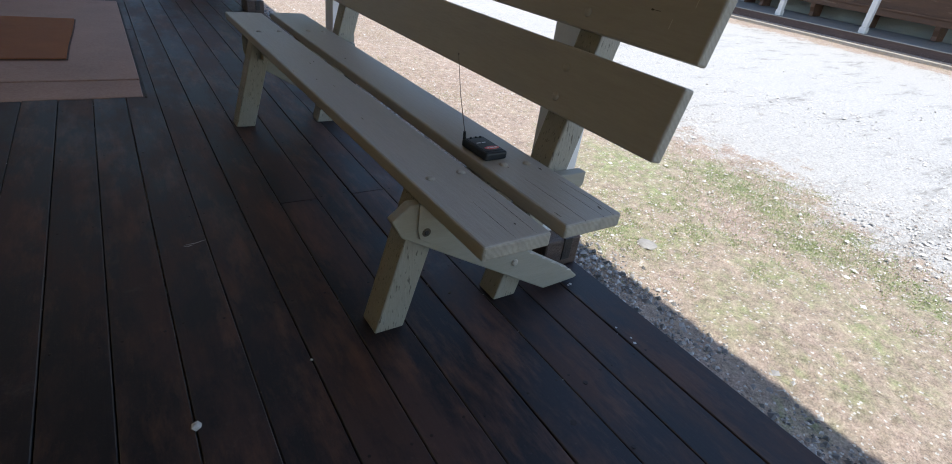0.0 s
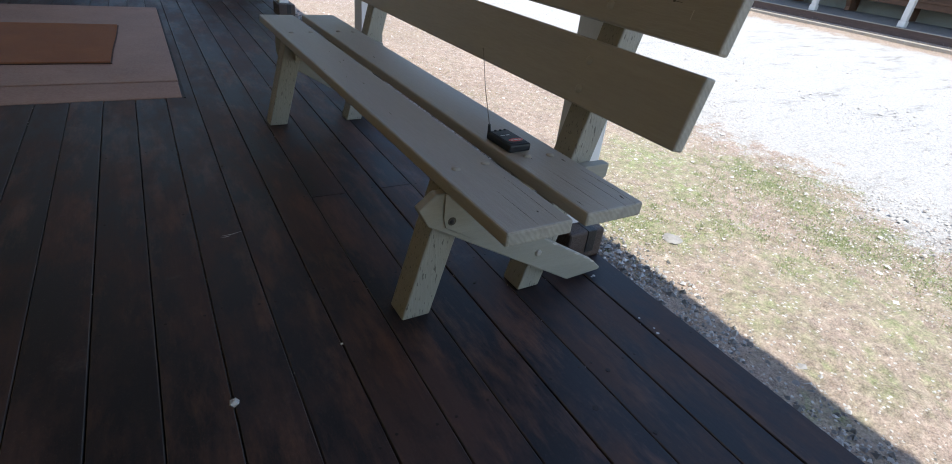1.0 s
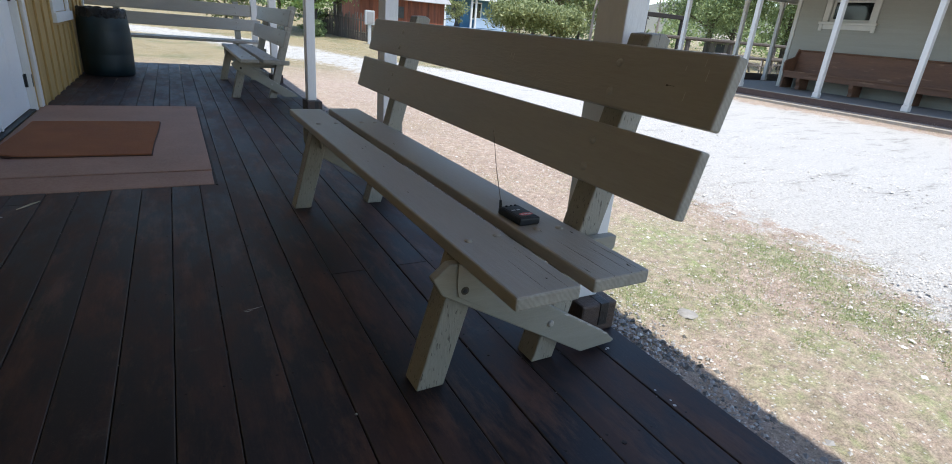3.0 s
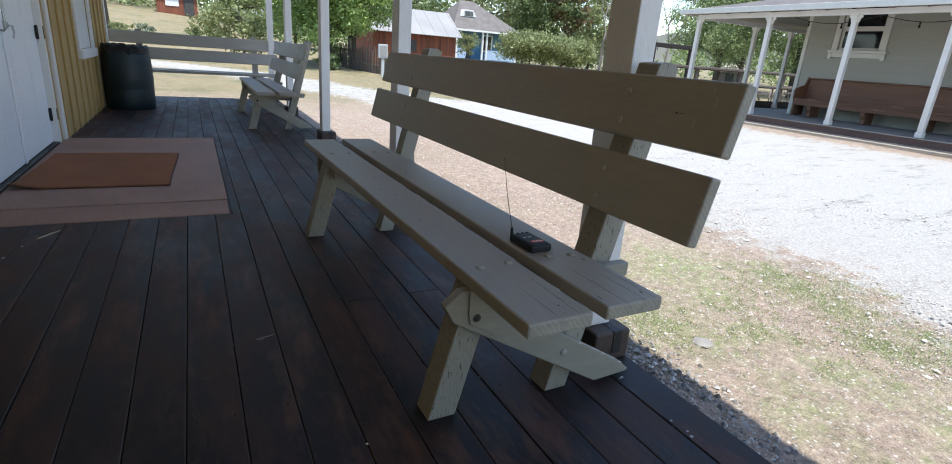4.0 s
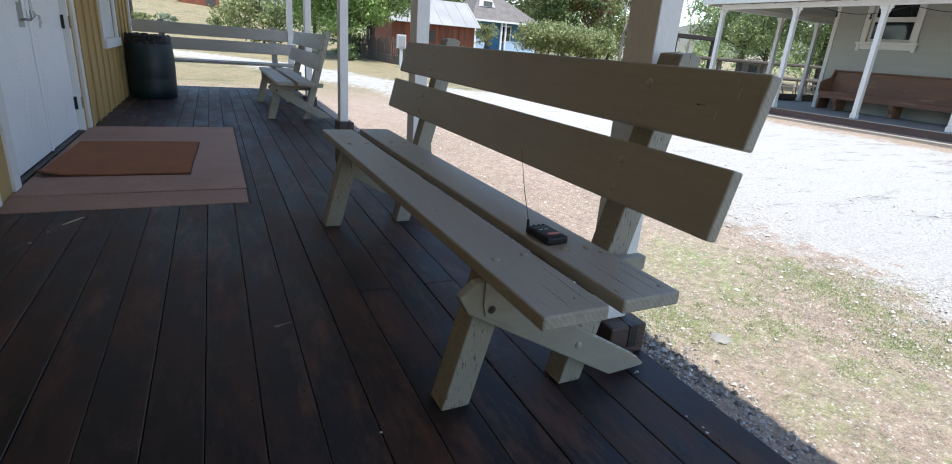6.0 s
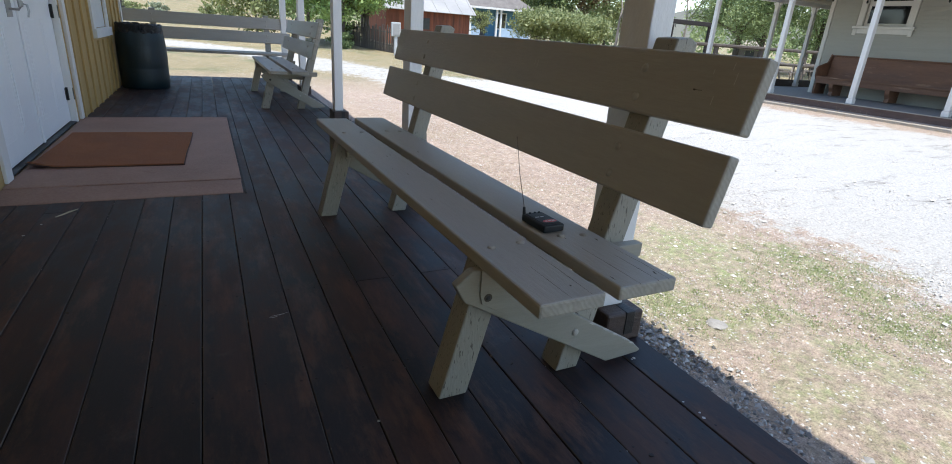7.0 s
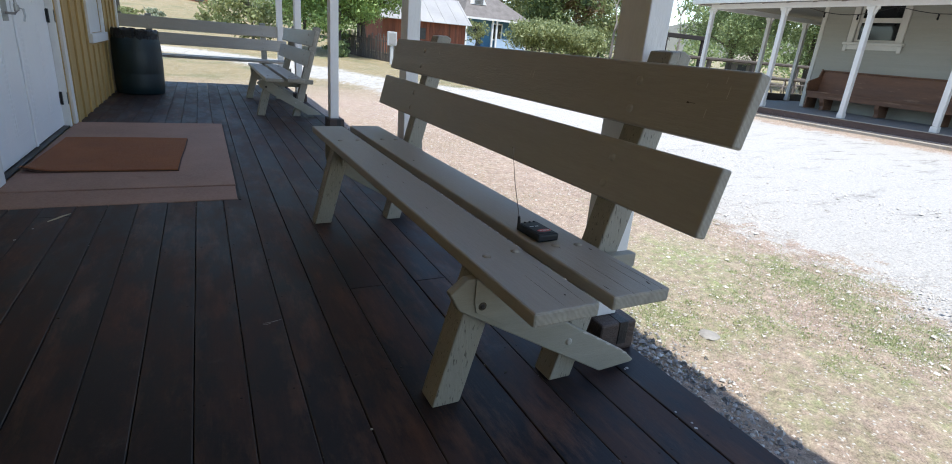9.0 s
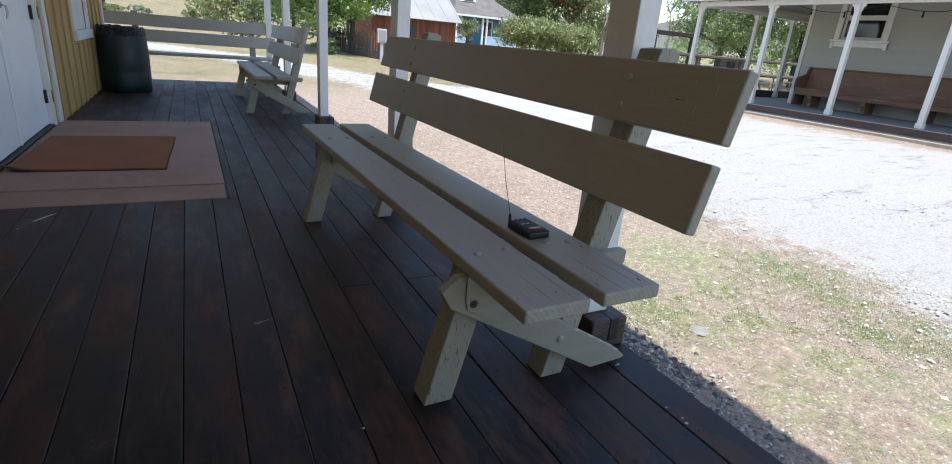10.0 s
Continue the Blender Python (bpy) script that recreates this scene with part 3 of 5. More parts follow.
def build_bench():
    b = empty("bench", BENCH, "taupe-painted plank bench with slanted legs and slatted back", "bench", "porch benches")
    cx, cy = 0.95, 1.95

    def at(bm, name, material, label=""):
        bmesh.ops.translate(bm, verts=bm.verts, vec=(-cx, -cy, 0))
        return part(name, bm, material, b, label)

    def ended(bm):
        for f in bm.faces:
            f.material_index = 1 if abs(f.normal.y) > 0.9 else 0
        return bm

    two = [bench_paint, bench_end]
    at(ended(box(0.687, 0.873, 0.70, 3.20, 0.422, 0.460, 0.006)), "seat_board", two)
    at(ended(box(0.919, 1.104, 0.705, 3.20, 0.426, 0.464, 0.006)), "seat_board", two)
    rng = random.Random(5)
    for x0, top in ((0.775, 0.460), (0.838, 0.460), (0.985, 0.464), (1.045, 0.464), (1.078, 0.464)):
        n, span = rng.uniform(0.05, 0.26), 0.0007
        wob = [rng.uniform(-0.003, 0.003) for _ in range(4)]
        pts = [(x0 + wob[0], 0.707), (x0 + wob[1] + span, 0.707 + n * 0.4), (x0 + wob[2], 0.707 + n), (x0 + wob[1] - 0.0004, 0.707 + n * 0.4)]
        at(prism(pts, "z", top - 0.004, top + 0.0003), "check_crack", crack_mat)
    for _ in range(16):
        near_board = rng.random() < 0.5
        nx, ny, top = rng.uniform(0.70, 0.86) if near_board else rng.uniform(0.935, 1.09), 0.74 + 1.6 * rng.random() ** 1.5, 0.460 if near_board else 0.464
        w, l = rng.uniform(0.001, 0.003), rng.uniform(0.004, 0.014)
        at(prism([(nx - w, ny), (nx, ny - l), (nx + w, ny + l * 0.2), (nx, ny + l)], "z", top - 0.002, top + 0.0003), "nick", crack_mat)
    lean = math.atan(0.245)
    for z, far in ((0.686, 3.30), (0.911, 3.25)):
        m = Matrix.Translation((BACK_X + 0.245 * z, 0, z)) @ Matrix.Rotation(lean, 4, "Y")
        at(ended(box(-0.019, 0.019, 0.688, far, -0.091, 0.091, 0.006, m=m)), "back_board", two)
        if z > 0.9:
            for sy, sz, tall in ((0.755, 0.02, 0.03), (0.772, 0.055, 0.018), (0.80, -0.035, 0.022), (0.825, 0.04, 0.012), (1.62, -0.01, 0.03), (1.64, 0.0, 0.02), (2.55, 0.03, 0.02)):
                at(box(-0.0194, -0.0188, sy, sy + 0.0016, sz, sz + tall, m=m), "scratch", scratch_mat)
            at(box(-0.0194, -0.0188, 0.863, 0.870, -0.005, -0.001, m=m), "knot_hole", crack_mat)
            at(box(-0.0194, -0.0188, 0.842, 0.863, -0.0034, -0.0022, m=m), "check_crack", crack_mat)
    for y, out in ((1.02, -1), (2.71, 1)):
        p0 = POST_X
        face = y - 0.006 if out < 0 else y + 0.089

        def outer(near, far_):
            return (face - far_, face - near) if out < 0 else (face + near, face + far_)

        at(prism([(0.601, 0.0), (0.690, 0.0), (0.798, 0.42), (0.709, 0.42)], "y", y, y + 0.088, 0.005), "front_leg", leg_shade_paint)
        at(prism([(p0 - 0.012, 0.0), (p0 + 0.072, 0.0), (p0 + 0.083 + 0.245 * 1.025, 1.025), (p0 + 0.05 + 0.245 * 1.04, 1.04), (p0 + 0.245 * 1.035, 1.035)], "y", y - 0.006, y + 0.082, 0.005), "rear_post", leg_shade_paint)
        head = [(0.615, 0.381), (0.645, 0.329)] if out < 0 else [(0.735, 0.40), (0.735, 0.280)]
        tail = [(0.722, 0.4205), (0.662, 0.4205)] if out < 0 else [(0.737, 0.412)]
        at(prism(head + [(1.186, 0.018), (1.322, 0.024), (1.334, 0.031), (1.294, 0.066), (1.090, 0.186)] + tail, "y", *outer(0.001, 0.032), 0.004), "brace", brace_shade_paint)
        at(prism([(0.687, 0.352), (0.695, 0.320), (0.78, 0.27), (0.98, 0.252), (0.722, 0.4203), (0.687, 0.4203)], "y", *outer(0.0325, 0.038), 0.001), "brace_cheek", brace_shade_paint)
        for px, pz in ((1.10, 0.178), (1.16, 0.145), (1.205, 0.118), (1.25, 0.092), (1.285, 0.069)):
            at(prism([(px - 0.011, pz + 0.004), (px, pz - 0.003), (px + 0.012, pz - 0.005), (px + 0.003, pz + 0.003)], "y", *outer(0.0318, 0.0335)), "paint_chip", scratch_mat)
        at(prism([(0.92, 0.385), (1.238, 0.385), (1.25, 0.395), (1.25, 0.436), (1.108, 0.436), (1.108, 0.4215), (0.89, 0.4215)], "y", *outer(0.001, 0.034), 0.003), "seat_cleat", brace_shade_paint)
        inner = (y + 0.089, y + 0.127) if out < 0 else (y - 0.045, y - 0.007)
        at(box(0.74, 1.20, *inner, 0.335, 0.4215, 0.004), "seat_support", leg_shade_paint)
        for sx in (0.742, 0.84, 0.981, 1.055):
            dome = turned([(0.013, 0.0), (0.0125, 0.002), (0.009, 0.005), (0.004, 0.0065)], 12, m=Matrix.Translation((sx, y + 0.018 + 0.006 * math.sin(sx * 40), 0.460 if sx < 0.9 else 0.464)))
            at(dome, "bolt", bench_paint)
        for z in (0.645, 0.725, 0.87, 0.95):
            m = Matrix.Translation((BACK_X + 0.245 * z - 0.019 / math.cos(lean), y + 0.045, z)) @ Matrix.Rotation(lean - math.pi / 2, 4, "Y")
            at(turned([(0.013, 0.0), (0.0125, 0.002), (0.009, 0.005), (0.004, 0.0065)], 12, m=m), "bolt", bench_paint)
        for bx, bz, deep in ((0.712, 0.338, 0.0382), (1.037, 0.160, 0.032)):
            m = Matrix.Translation((bx, outer(0.0, deep)[0 if out < 0 else 1], bz)) @ Matrix.Rotation(-out * math.pi / 2, 4, "X")
            if bx < 0.9:
                # Flat disc on the brace: the hole's shade put into colour.
                at(turned([(0.0125, -0.001), (0.0125, 0.0005), (0.006, 0.0005)], 14, m=m), "bolt_recess", crack_mat)
            at(turned([(0.006, 0.0), (0.0072, 0.002), (0.005, 0.003), (0.003, 0.0035)] if bx < 0.9 else [(0.012, 0.0), (0.0115, 0.003), (0.008, 0.006), (0.004, 0.007)], 12, m=m), "bolt", dark_iron if bx < 0.9 else bench_paint)
    return b


POST_X, BACK_X = 1.020, 1.020 - 0.0150
bench = build_bench()
far_bench = copy_thing(bench, pose(0.982, 1.95 + 5.70, 0, 0, 0, 0))
far_bench["label"] = "taupe-painted plank bench further along the deck"
end_bench = copy_thing(bench, pose(0.18, 9.0 + 0.97, 0, 0, 0, 90))
end_bench["label"] = "taupe-painted plank bench closing the end of the deck"


def build_post(y, label):
    p = empty("porch_post", pose(1.305, y, 0), label, "post", "porch posts")
    part("shaft", box(0, 0.088, 0, 0.138, 0.118, 2.36, 0.004), white_paint, p)
    base = part("base_block", box(-0.025, 0.135, -0.065, 0.185, 0.0015, 0.1175, 0.008), dark_block, p, "dark stained base block")
    part("strap", box(0.055, 0.095, -0.068, 0.188, 0.03, 0.119, 0.002), dark_iron, base)
    return p


for y in (-3.4, -1.1, 1.155, 3.36, 5.80, 8.2, 10.2):
    build_post(y, "white square porch post on a dark base block")


def build_house():
    wall = bmesh.new()
    for a, b, z0, z1 in ((DECK_BACK, 3.61, -0.3, 2.75), (5.835, 7.34, -0.3, 2.75), (8.24, WALL_END, -0.3, 2.75), (3.61, 5.835, 2.10, 2.75), (3.61, 5.835, -0.3, 0.0), (7.34, 8.24, -0.3, 0.77), (7.34, 8.24, 1.95, 2.75)):
        box(WALL_X - 0.14, WALL_X, a, b, z0, z1, bm=wall)
    w = setting("wall_west", wall, ochre_paint, "ochre board-and-batten house wall", "wall")
    y = DECK_BACK + 0.20
    while y < WALL_END - 0.12:
        spans = [(-0.04, 2.74)]
        for a, b, z0, z1 in ((3.18, 3.36, -0.1, 2.22), (3.55, 5.97, -0.1, 2.22), (7.19, 8.39, 0.64, 2.07)):
            if a < y < b:
                spans = [(s0, s1) for s0, s1 in ((-0.04, z0), (z1, 2.74)) if s1 - s0 > 0.05]
        for s0, s1 in spans:
            part("batten", box(WALL_X + 0.001, WALL_X + 0.02, y, y + 0.05, s0, s1, 0.002, 1), ochre_paint, w)
        y += 0.35
    part("corner_board", box(WALL_X + 0.001, WALL_X + 0.024, WALL_END - 0.09, WALL_END, -0.04, 2.74, 0.002, 1), white_paint, w)
    setting("wall_north", box(-8.0, WALL_X - 0.141, WALL_END - 0.14, WALL_END, -0.3, 2.75), ochre_paint, "ochre end wall of the house", "wall")
    setting("wall_south", box(-8.0, WALL_X - 0.141, DECK_BACK, DECK_BACK + 0.14, -0.3, 2.75), ochre_paint, "ochre end wall of the house", "wall")
    setting("wall_inner", box(-4.2, -4.06, DECK_BACK, WALL_END - 0.15, -0.3, 2.75), interior, "dim inner wall", "wall")
    setting("ceiling", box(-8.2, 1.70, DECK_BACK + 0.11, 9.74, 2.76, 2.84), bounce_ceiling_paint, "unseen porch ceiling, cream colour chosen to bounce light", "ceiling")
    setting("porch_beam", box(1.28, 1.42, DECK_BACK - 0.02, 10.40, 2.362, 2.755, 0.004), white_paint, "white beam carried by the porch posts", "beam")
    roof = prism([(1.78, 2.86), (1.78, 2.90), (-3.6, 5.2), (-8.6, 2.90), (-8.6, 2.86)], "y", DECK_BACK + 0.1, 9.75)
    setting("roof", roof, shingle, "shingled house roof over the porch", "roof")
    d = empty("door_1", pose(WALL_X, 3.61, 0), "white panelled double door with steel pull handle, shut", "door", kind="structure")
    for name, b, paint in (("jamb", (-0.10, 0.018, 0.0, 0.11, 0.0225, 2.10), white_paint), ("jamb", (-0.10, 0.014, 2.07, 2.112, 0.0225, 2.10), white_paint), ("head", (-0.10, 0.018, 0.1105, 2.0695, 2.02, 2.10), white_paint),
                           ("filler_strip", (-0.10, 0.004, 2.1125, 2.2245, 0.0, 2.10), ochre_paint), ("outer_casing", (0.001, 0.026, 2.232, 2.335, 0.0225, 2.20), white_paint), ("outer_casing", (0.001, 0.026, -0.375, -0.273, 0.0225, 2.20), white_paint),
                           ("outer_casing", (0.001, 0.026, -0.375, 2.335, 2.2005, 2.30), white_paint), ("threshold", (-0.13, 0.004, 0.1105, 2.0695, 0.0225, 0.034), dark_iron)):
        part(name, box(*b, 0.004), paint, d)
    for y0, y1 in ((0.114, 1.085), (1.095, 2.066)):
        leaf = part("door_leaf", box(-0.075, -0.035, y0, y1, 0.04, 2.015, 0.003), door_paint, d)
        ww = y1 - y0
        for pz0, pz1 in ((0.18, 0.88), (1.02, 1.88)):
            for k in (0, 1):
                a = y0 + 0.11 + k * (ww / 2 - 0.025)
                bm = box(-0.036, -0.0325, a, a + ww / 2 - 0.195, pz0, pz1, 0.003, 2)
                box(-0.0335, -0.0305, a + 0.035, a + ww / 2 - 0.23, pz0 + 0.035, pz1 - 0.035, 0.0025, 2, bm=bm)
                part("panel", bm, door_paint, leaf)
    part("astragal", box(-0.034, -0.022, 1.078, 1.108, 0.04, 2.015, 0.003, 1), door_paint, d)
    part("push_plate", box(-0.035, -0.031, 0.87, 0.99, 0.90, 1.20, 0.001, 1), steel, d)
    part("pull_handle", tube([(-0.032, 0.93, 0.95), (0.02, 0.93, 0.95), (0.03, 0.93, 0.965), (0.03, 0.93, 1.14), (0.02, 0.93, 1.155), (-0.032, 0.93, 1.155)], [0.008] * 6, 8), steel, d, "bent steel pull handle")
    lock = part("lock", tube([(-0.034, 1.165, 0.985), (-0.008, 1.165, 0.985)], [0.026, 0.020], 14), steel, d, "steel lock cylinder")
    part("lever", tube([(-0.010, 1.165, 0.985), (0.016, 1.165, 0.98), (0.02, 1.16, 0.94), (0.014, 1.15, 0.90)], [0.008, 0.008, 0.007, 0.006], 8), steel, lock)
    for z in (0.27, 0.94, 1.75):
        h = part("hinge", tube([(-0.026, 2.068, z - 0.055), (-0.026, 2.068, z + 0.055)], [0.010, 0.010], 8), dark_iron, d)
        part("hinge_leaf", box(-0.0345, -0.031, 2.035, 2.064, z - 0.05, z + 0.05, 0.001, 1), dark_iron, h)
        part("hinge_leaf", box(0.0142, 0.017, 2.073, 2.10, z - 0.05, z + 0.05, 0.001, 1), dark_iron, h)
    n = empty("window_1", pose(WALL_X, 7.34, 0), "white framed house window closed by white boards", "window", kind="structure")
    for name, b in (("casing", (0.0025, 0.03, -0.11, 0.0, 0.77, 1.95)), ("casing", (0.0025, 0.03, 0.90, 1.01, 0.77, 1.95)), ("head", (0.0025, 0.035, -0.13, 1.03, 1.951, 2.06)), ("window_sill", (0.0025, 0.05, -0.13, 1.03, 0.672, 0.769))):
        part(name, box(*b, 0.003), white_paint, n)
    for k in range(4):
        a = 0.003 + k * 0.2236
        part("shutter_board", box(-0.03, -0.004, a, a + 0.2216, 0.772, 1.948, 0.003, 1), white_paint, n)


build_house()


def build_bin():
    b = empty("rubbish_bin", pose(-0.678, 8.63, 0.001), "black plastic barrel bin with a black bag over its rim", "bin")
    prof = [(0.272, 0.0), (0.285, 0.015), (0.290, 0.12), (0.293, 0.25), (0.290, 0.262), (0.292, 0.275), (0.295, 0.42), (0.291, 0.54), (0.289, 0.552), (0.290, 0.565), (0.281, 0.68), (0.262, 0.76), (0.262, 0.80), (0.25, 0.80), (0.245, 0.76), (0.24, 0.05)]
    smooth(part("barrel", turned(prof, 40), bin_plastic, b))
    bm = bmesh.new()
    rng = random.Random(3)
    sides, rings = 60, []
    for r, z, j in ((0.262, 0.67, 0.012), (0.276, 0.72, 0.006), (0.272, 0.78, 0.005), (0.268, 0.815, 0.006), (0.255, 0.825, 0.006), (0.24, 0.79, 0.008), (0.22, 0.55, 0.02)):
        rings.append([bm.verts.new(((r + rng.uniform(-j, j)) * math.cos(2 * math.pi * k / sides), (r + rng.uniform(-j, j)) * math.sin(2 * math.pi * k / sides), z + rng.uniform(-j, j) * 1.6)) for k in range(sides)])
    for a, c in zip(rings, rings[1:]):
        for k in range(sides):
            bm.faces.new((a[k], a[(k + 1) % sides], c[(k + 1) % sides], c[k]))
    bm.faces.new(rings[-1])
    part("bag", bm, bag_plastic, b, "crumpled black bag rim")


build_bin()


# ---- things on the deck ----
def build_handset():
    h = empty("radio_handset", pose(0.990, 1.138, 0.4645, 0, 0, 3), "small black radio handset with raised aerial on the bench seat", "radio")
    bm = box(-0.038, 0.038, -0.062, 0.062, 0, 0.024, 0.006, 3)
    case = part("case", bm, black_plastic, h)
    part("face_plate", box(-0.031, 0.031, -0.05, 0.048, 0.0242, 0.0256, 0.001, 1), black_plastic, case)
    oval = bmesh.new()
    bmesh.ops.create_circle(oval, cap_ends=True, radius=1.0, segments=28, matrix=Matrix.Translation((0.004, -0.030, 0.0262)) @ Matrix.Diagonal((0.025, 0.011, 1, 1)))
    part("badge", oval, red_print, h, "oval red badge")
    for k, (x, w) in enumerate(((-0.009, 0.008), (0.004, 0.011), (0.017, 0.008))):
        part("print_bar", box(x - w / 2, x + w / 2, -0.0325, -0.0275, 0.0264, 0.0267), pale_print, h)
    for x, w in ((-0.014, 0.014), (0.004, 0.012)):
        part("print_bar", box(x - w / 2, x + w / 2, 0.009, 0.0135, 0.0258, 0.0261), pale_print, h)
    for x in (-0.012, 0.006, 0.022):
        part("knob", turned([(0.004, 0), (0.004, 0.003), (0.003, 0.004)], 12, m=Matrix.Translation((x, 0.053, 0.0235))), black_plastic, h)
    part("aerial_foot", tube([(-0.031, 0.058, 0.02), (-0.0335, 0.0585, 0.046)], [0.0055, 0.004], 8), black_plastic, h)
    part("aerial", tube([(-0.0335, 0.0585, 0.046), (-0.058, 0.066, 0.155), (-0.076, 0.07, 0.262)], [0.0014, 0.0011, 0.0008], 6), wire_mat, h, "thin metal whip aerial")
    part("aerial_tip", tube([(-0.076, 0.07, 0.261), (-0.0765, 0.0702, 0.266)], [0.0016, 0.0016], 6), wire_mat, h)


build_handset()


lawn_stone = surface("lawn_stone", (0.22, 0.21, 0.195), (0.35, 0.335, 0.31), 0.9, (1, 1, 1), 60.0, 9.0, 0.5)


def lump(r, seed, squash=0.6, detail=1):
    bm = bmesh.new()
    bmesh.ops.create_icosphere(bm, subdivisions=detail, radius=r)
    for v in bm.verts:
        v.co *= 1 + 0.35 * noise.noise(v.co / r * 1.3 + Vector((seed, seed * 2, 0)))
        v.co.z *= squash
    return bm


tagged(part("pebble", lump(0.012, 1.0), stone_mat), "white pebble caught in a deck joint", "pebble").location = (0.147, 0.887, 0.005)
tagged(part("pebble", lump(0.0045, 2.0), stone_mat), "tiny pale pebble in a deck joint", "pebble").location = (0.431, 0.987, 0.002)
tagged(part("stone", lump(0.05, 3.0, 0.22, 2), lawn_stone), "pale flat stone half sunk in the dry lawn", "stone").location = (2.07, 1.24, -0.147)
straw_mat = surface("dry_sliver", (0.42, 0.36, 0.25), (0.55, 0.48, 0.36), 0.8)
sl = tagged(part("wood_sliver", prism([(-0.07, 0), (-0.02, -0.006), (0.07, -0.002), (0.02, 0.007)], "z", 0, 0.004), straw_mat), "pale sliver of wood lying on the deck", "sliver")
sl.matrix_basis = pose(-0.62, 3.057, 0.0015, 0, 0, 58)


for x, y, a, long in ((0.253, 1.668, 12, 0.07), (0.232, 1.655, 5, 0.03)):
    arc = prism([(-long / 2, 0), (0, -0.006), (long / 2, -0.001), (0, -0.0035)], "z", 0, 0.0006)
    tagged(part("scrape", arc, scratch_mat), "pale curved scrape in the deck stain", "scrape").matrix_basis = pose(x, y, 0.0008, 0, 0, a)
for k, (x, y, r) in enumerate(((1.315, 0.668, 0.006), (1.322, 0.690, 0.004), (1.313, 0.746, 0.004), (1.330, 0.988, 0.007), (1.318, 0.985, 0.004), (-0.695, 2.903, 0.006), (-0.732, 2.757, 0.007))):
    tagged(part("dropping", lump(r, 5.0 + k, 0.12), stone_mat), "dried white splash on the deck", "splash").location = (x, y, 0.0015)
for k, (x, y, r) in enumerate(((1.060, 0.610, 0.007), (1.026, 0.398, 0.006), (0.938, 0.520, 0.009))):
    tagged(part("knot", turned([(r, -0.001), (r, 0.0006), (r * 0.5, 0.0008)], 11), nail_iron), "small dark knot in a deck plank", "knot").location = (x, y, 0.001)
crumb_rng = np.random.default_rng(41)
crumb_k = crumb_rng.integers(-4, 10, 150)
crumb_y = 0.2 + 6.5 * crumb_rng.uniform(0, 1, 150) ** 1.3
CRUMBS = np.stack([crumb_k * PITCH + crumb_rng.normal(0, 0.002, 150), crumb_y, np.full(150, -0.002)], -1)


bit_mat = surface("dry_leaf", (0.03, 0.022, 0.015), (0.07, 0.05, 0.03), 0.9)
for x, y, a in ((0.912, 1.102, 20), (0.30, 2.25, 70), (-0.42, 1.9, 130)):
    bit = tagged(part("leaf_scrap", prism([(-0.008, 0), (0, -0.004), (0.009, 0.001), (0.001, 0.005)], "z", 0, 0.002), bit_mat), "tiny dark scrap of leaf on the deck", "leaf scrap")
    bit.matrix_basis = pose(x, y, 0.0015, 0, 0, a)


# ---- the house across the drive ----
BX, WX, BZ, BN = 12.18, 14.44, 0.15, 10.75


def build_far_porch():
    f = empty("porch_floor", pose(0, 0, 0), "weathered grey porch floor with a dark fascia", "floor", kind="structure")
    y = -6.0
    part("floor_slab", box(BX - 0.10, WX, y, BN + 0.2, BZ - 0.03, BZ), b_floor, f)
    part("floor_slab", box(WX + 0.002, 21.9, 9.22, BN + 0.2, BZ - 0.03, BZ), b_floor, f)
    part("fascia_board", box(BX - 0.15, BX - 0.102, y, BN + 0.25, BZ - 0.19, BZ - 0.006), fascia_wood, f, "dark weathered fascia board")
    part("edge_board", box(BX - 0.16, BX - 0.09, y, BN + 0.25, BZ - 0.004, BZ + 0.012, 0.004), kerb_wood, f)
    setting("kerb", box(BX - 0.48, BX - 0.36, y, BN + 0.6, -0.12, 0.0, 0.012), kerb_wood, "weathered timber kerb along the drive", "kerb")
    setting("porch_rim", box(BX + 1.6, 22.0, BN + 0.10, BN + 0.16, BZ + 0.004, BZ + 0.20, 0.004), dark_block, "dark low rim board of the porch", "rim")
    setting("earth_strip", box(BX - 0.36, BX - 0.15, y, BN + 0.5, -0.12, 0.012), ground_mat, "bare earth strip below the porch", "ground")


def build_far_post(x, y):
    p = empty("porch_post", pose(x, y, BZ), "white turned porch post with corner brackets", "post", "far porch posts")
    part("shaft", box(-0.05, 0.05, -0.05, 0.05, 0.121, 2.22, 0.006, 1), far_white, p)
    part("base", box(-0.062, 0.062, -0.062, 0.062, 0.013, 0.12, 0.006, 1), far_white, p)
    for s in (1, -1):
        curve = [(0.0501, 2.06), (0.066, 2.07), (0.085, 2.11), (0.09, 2.15), (0.125, 2.17), (0.13, 2.219), (0.0501, 2.219)]
        part("bracket", prism([(s * a, b) for a, b in curve], "x", -0.02, 0.02, 0.003), far_white, p)


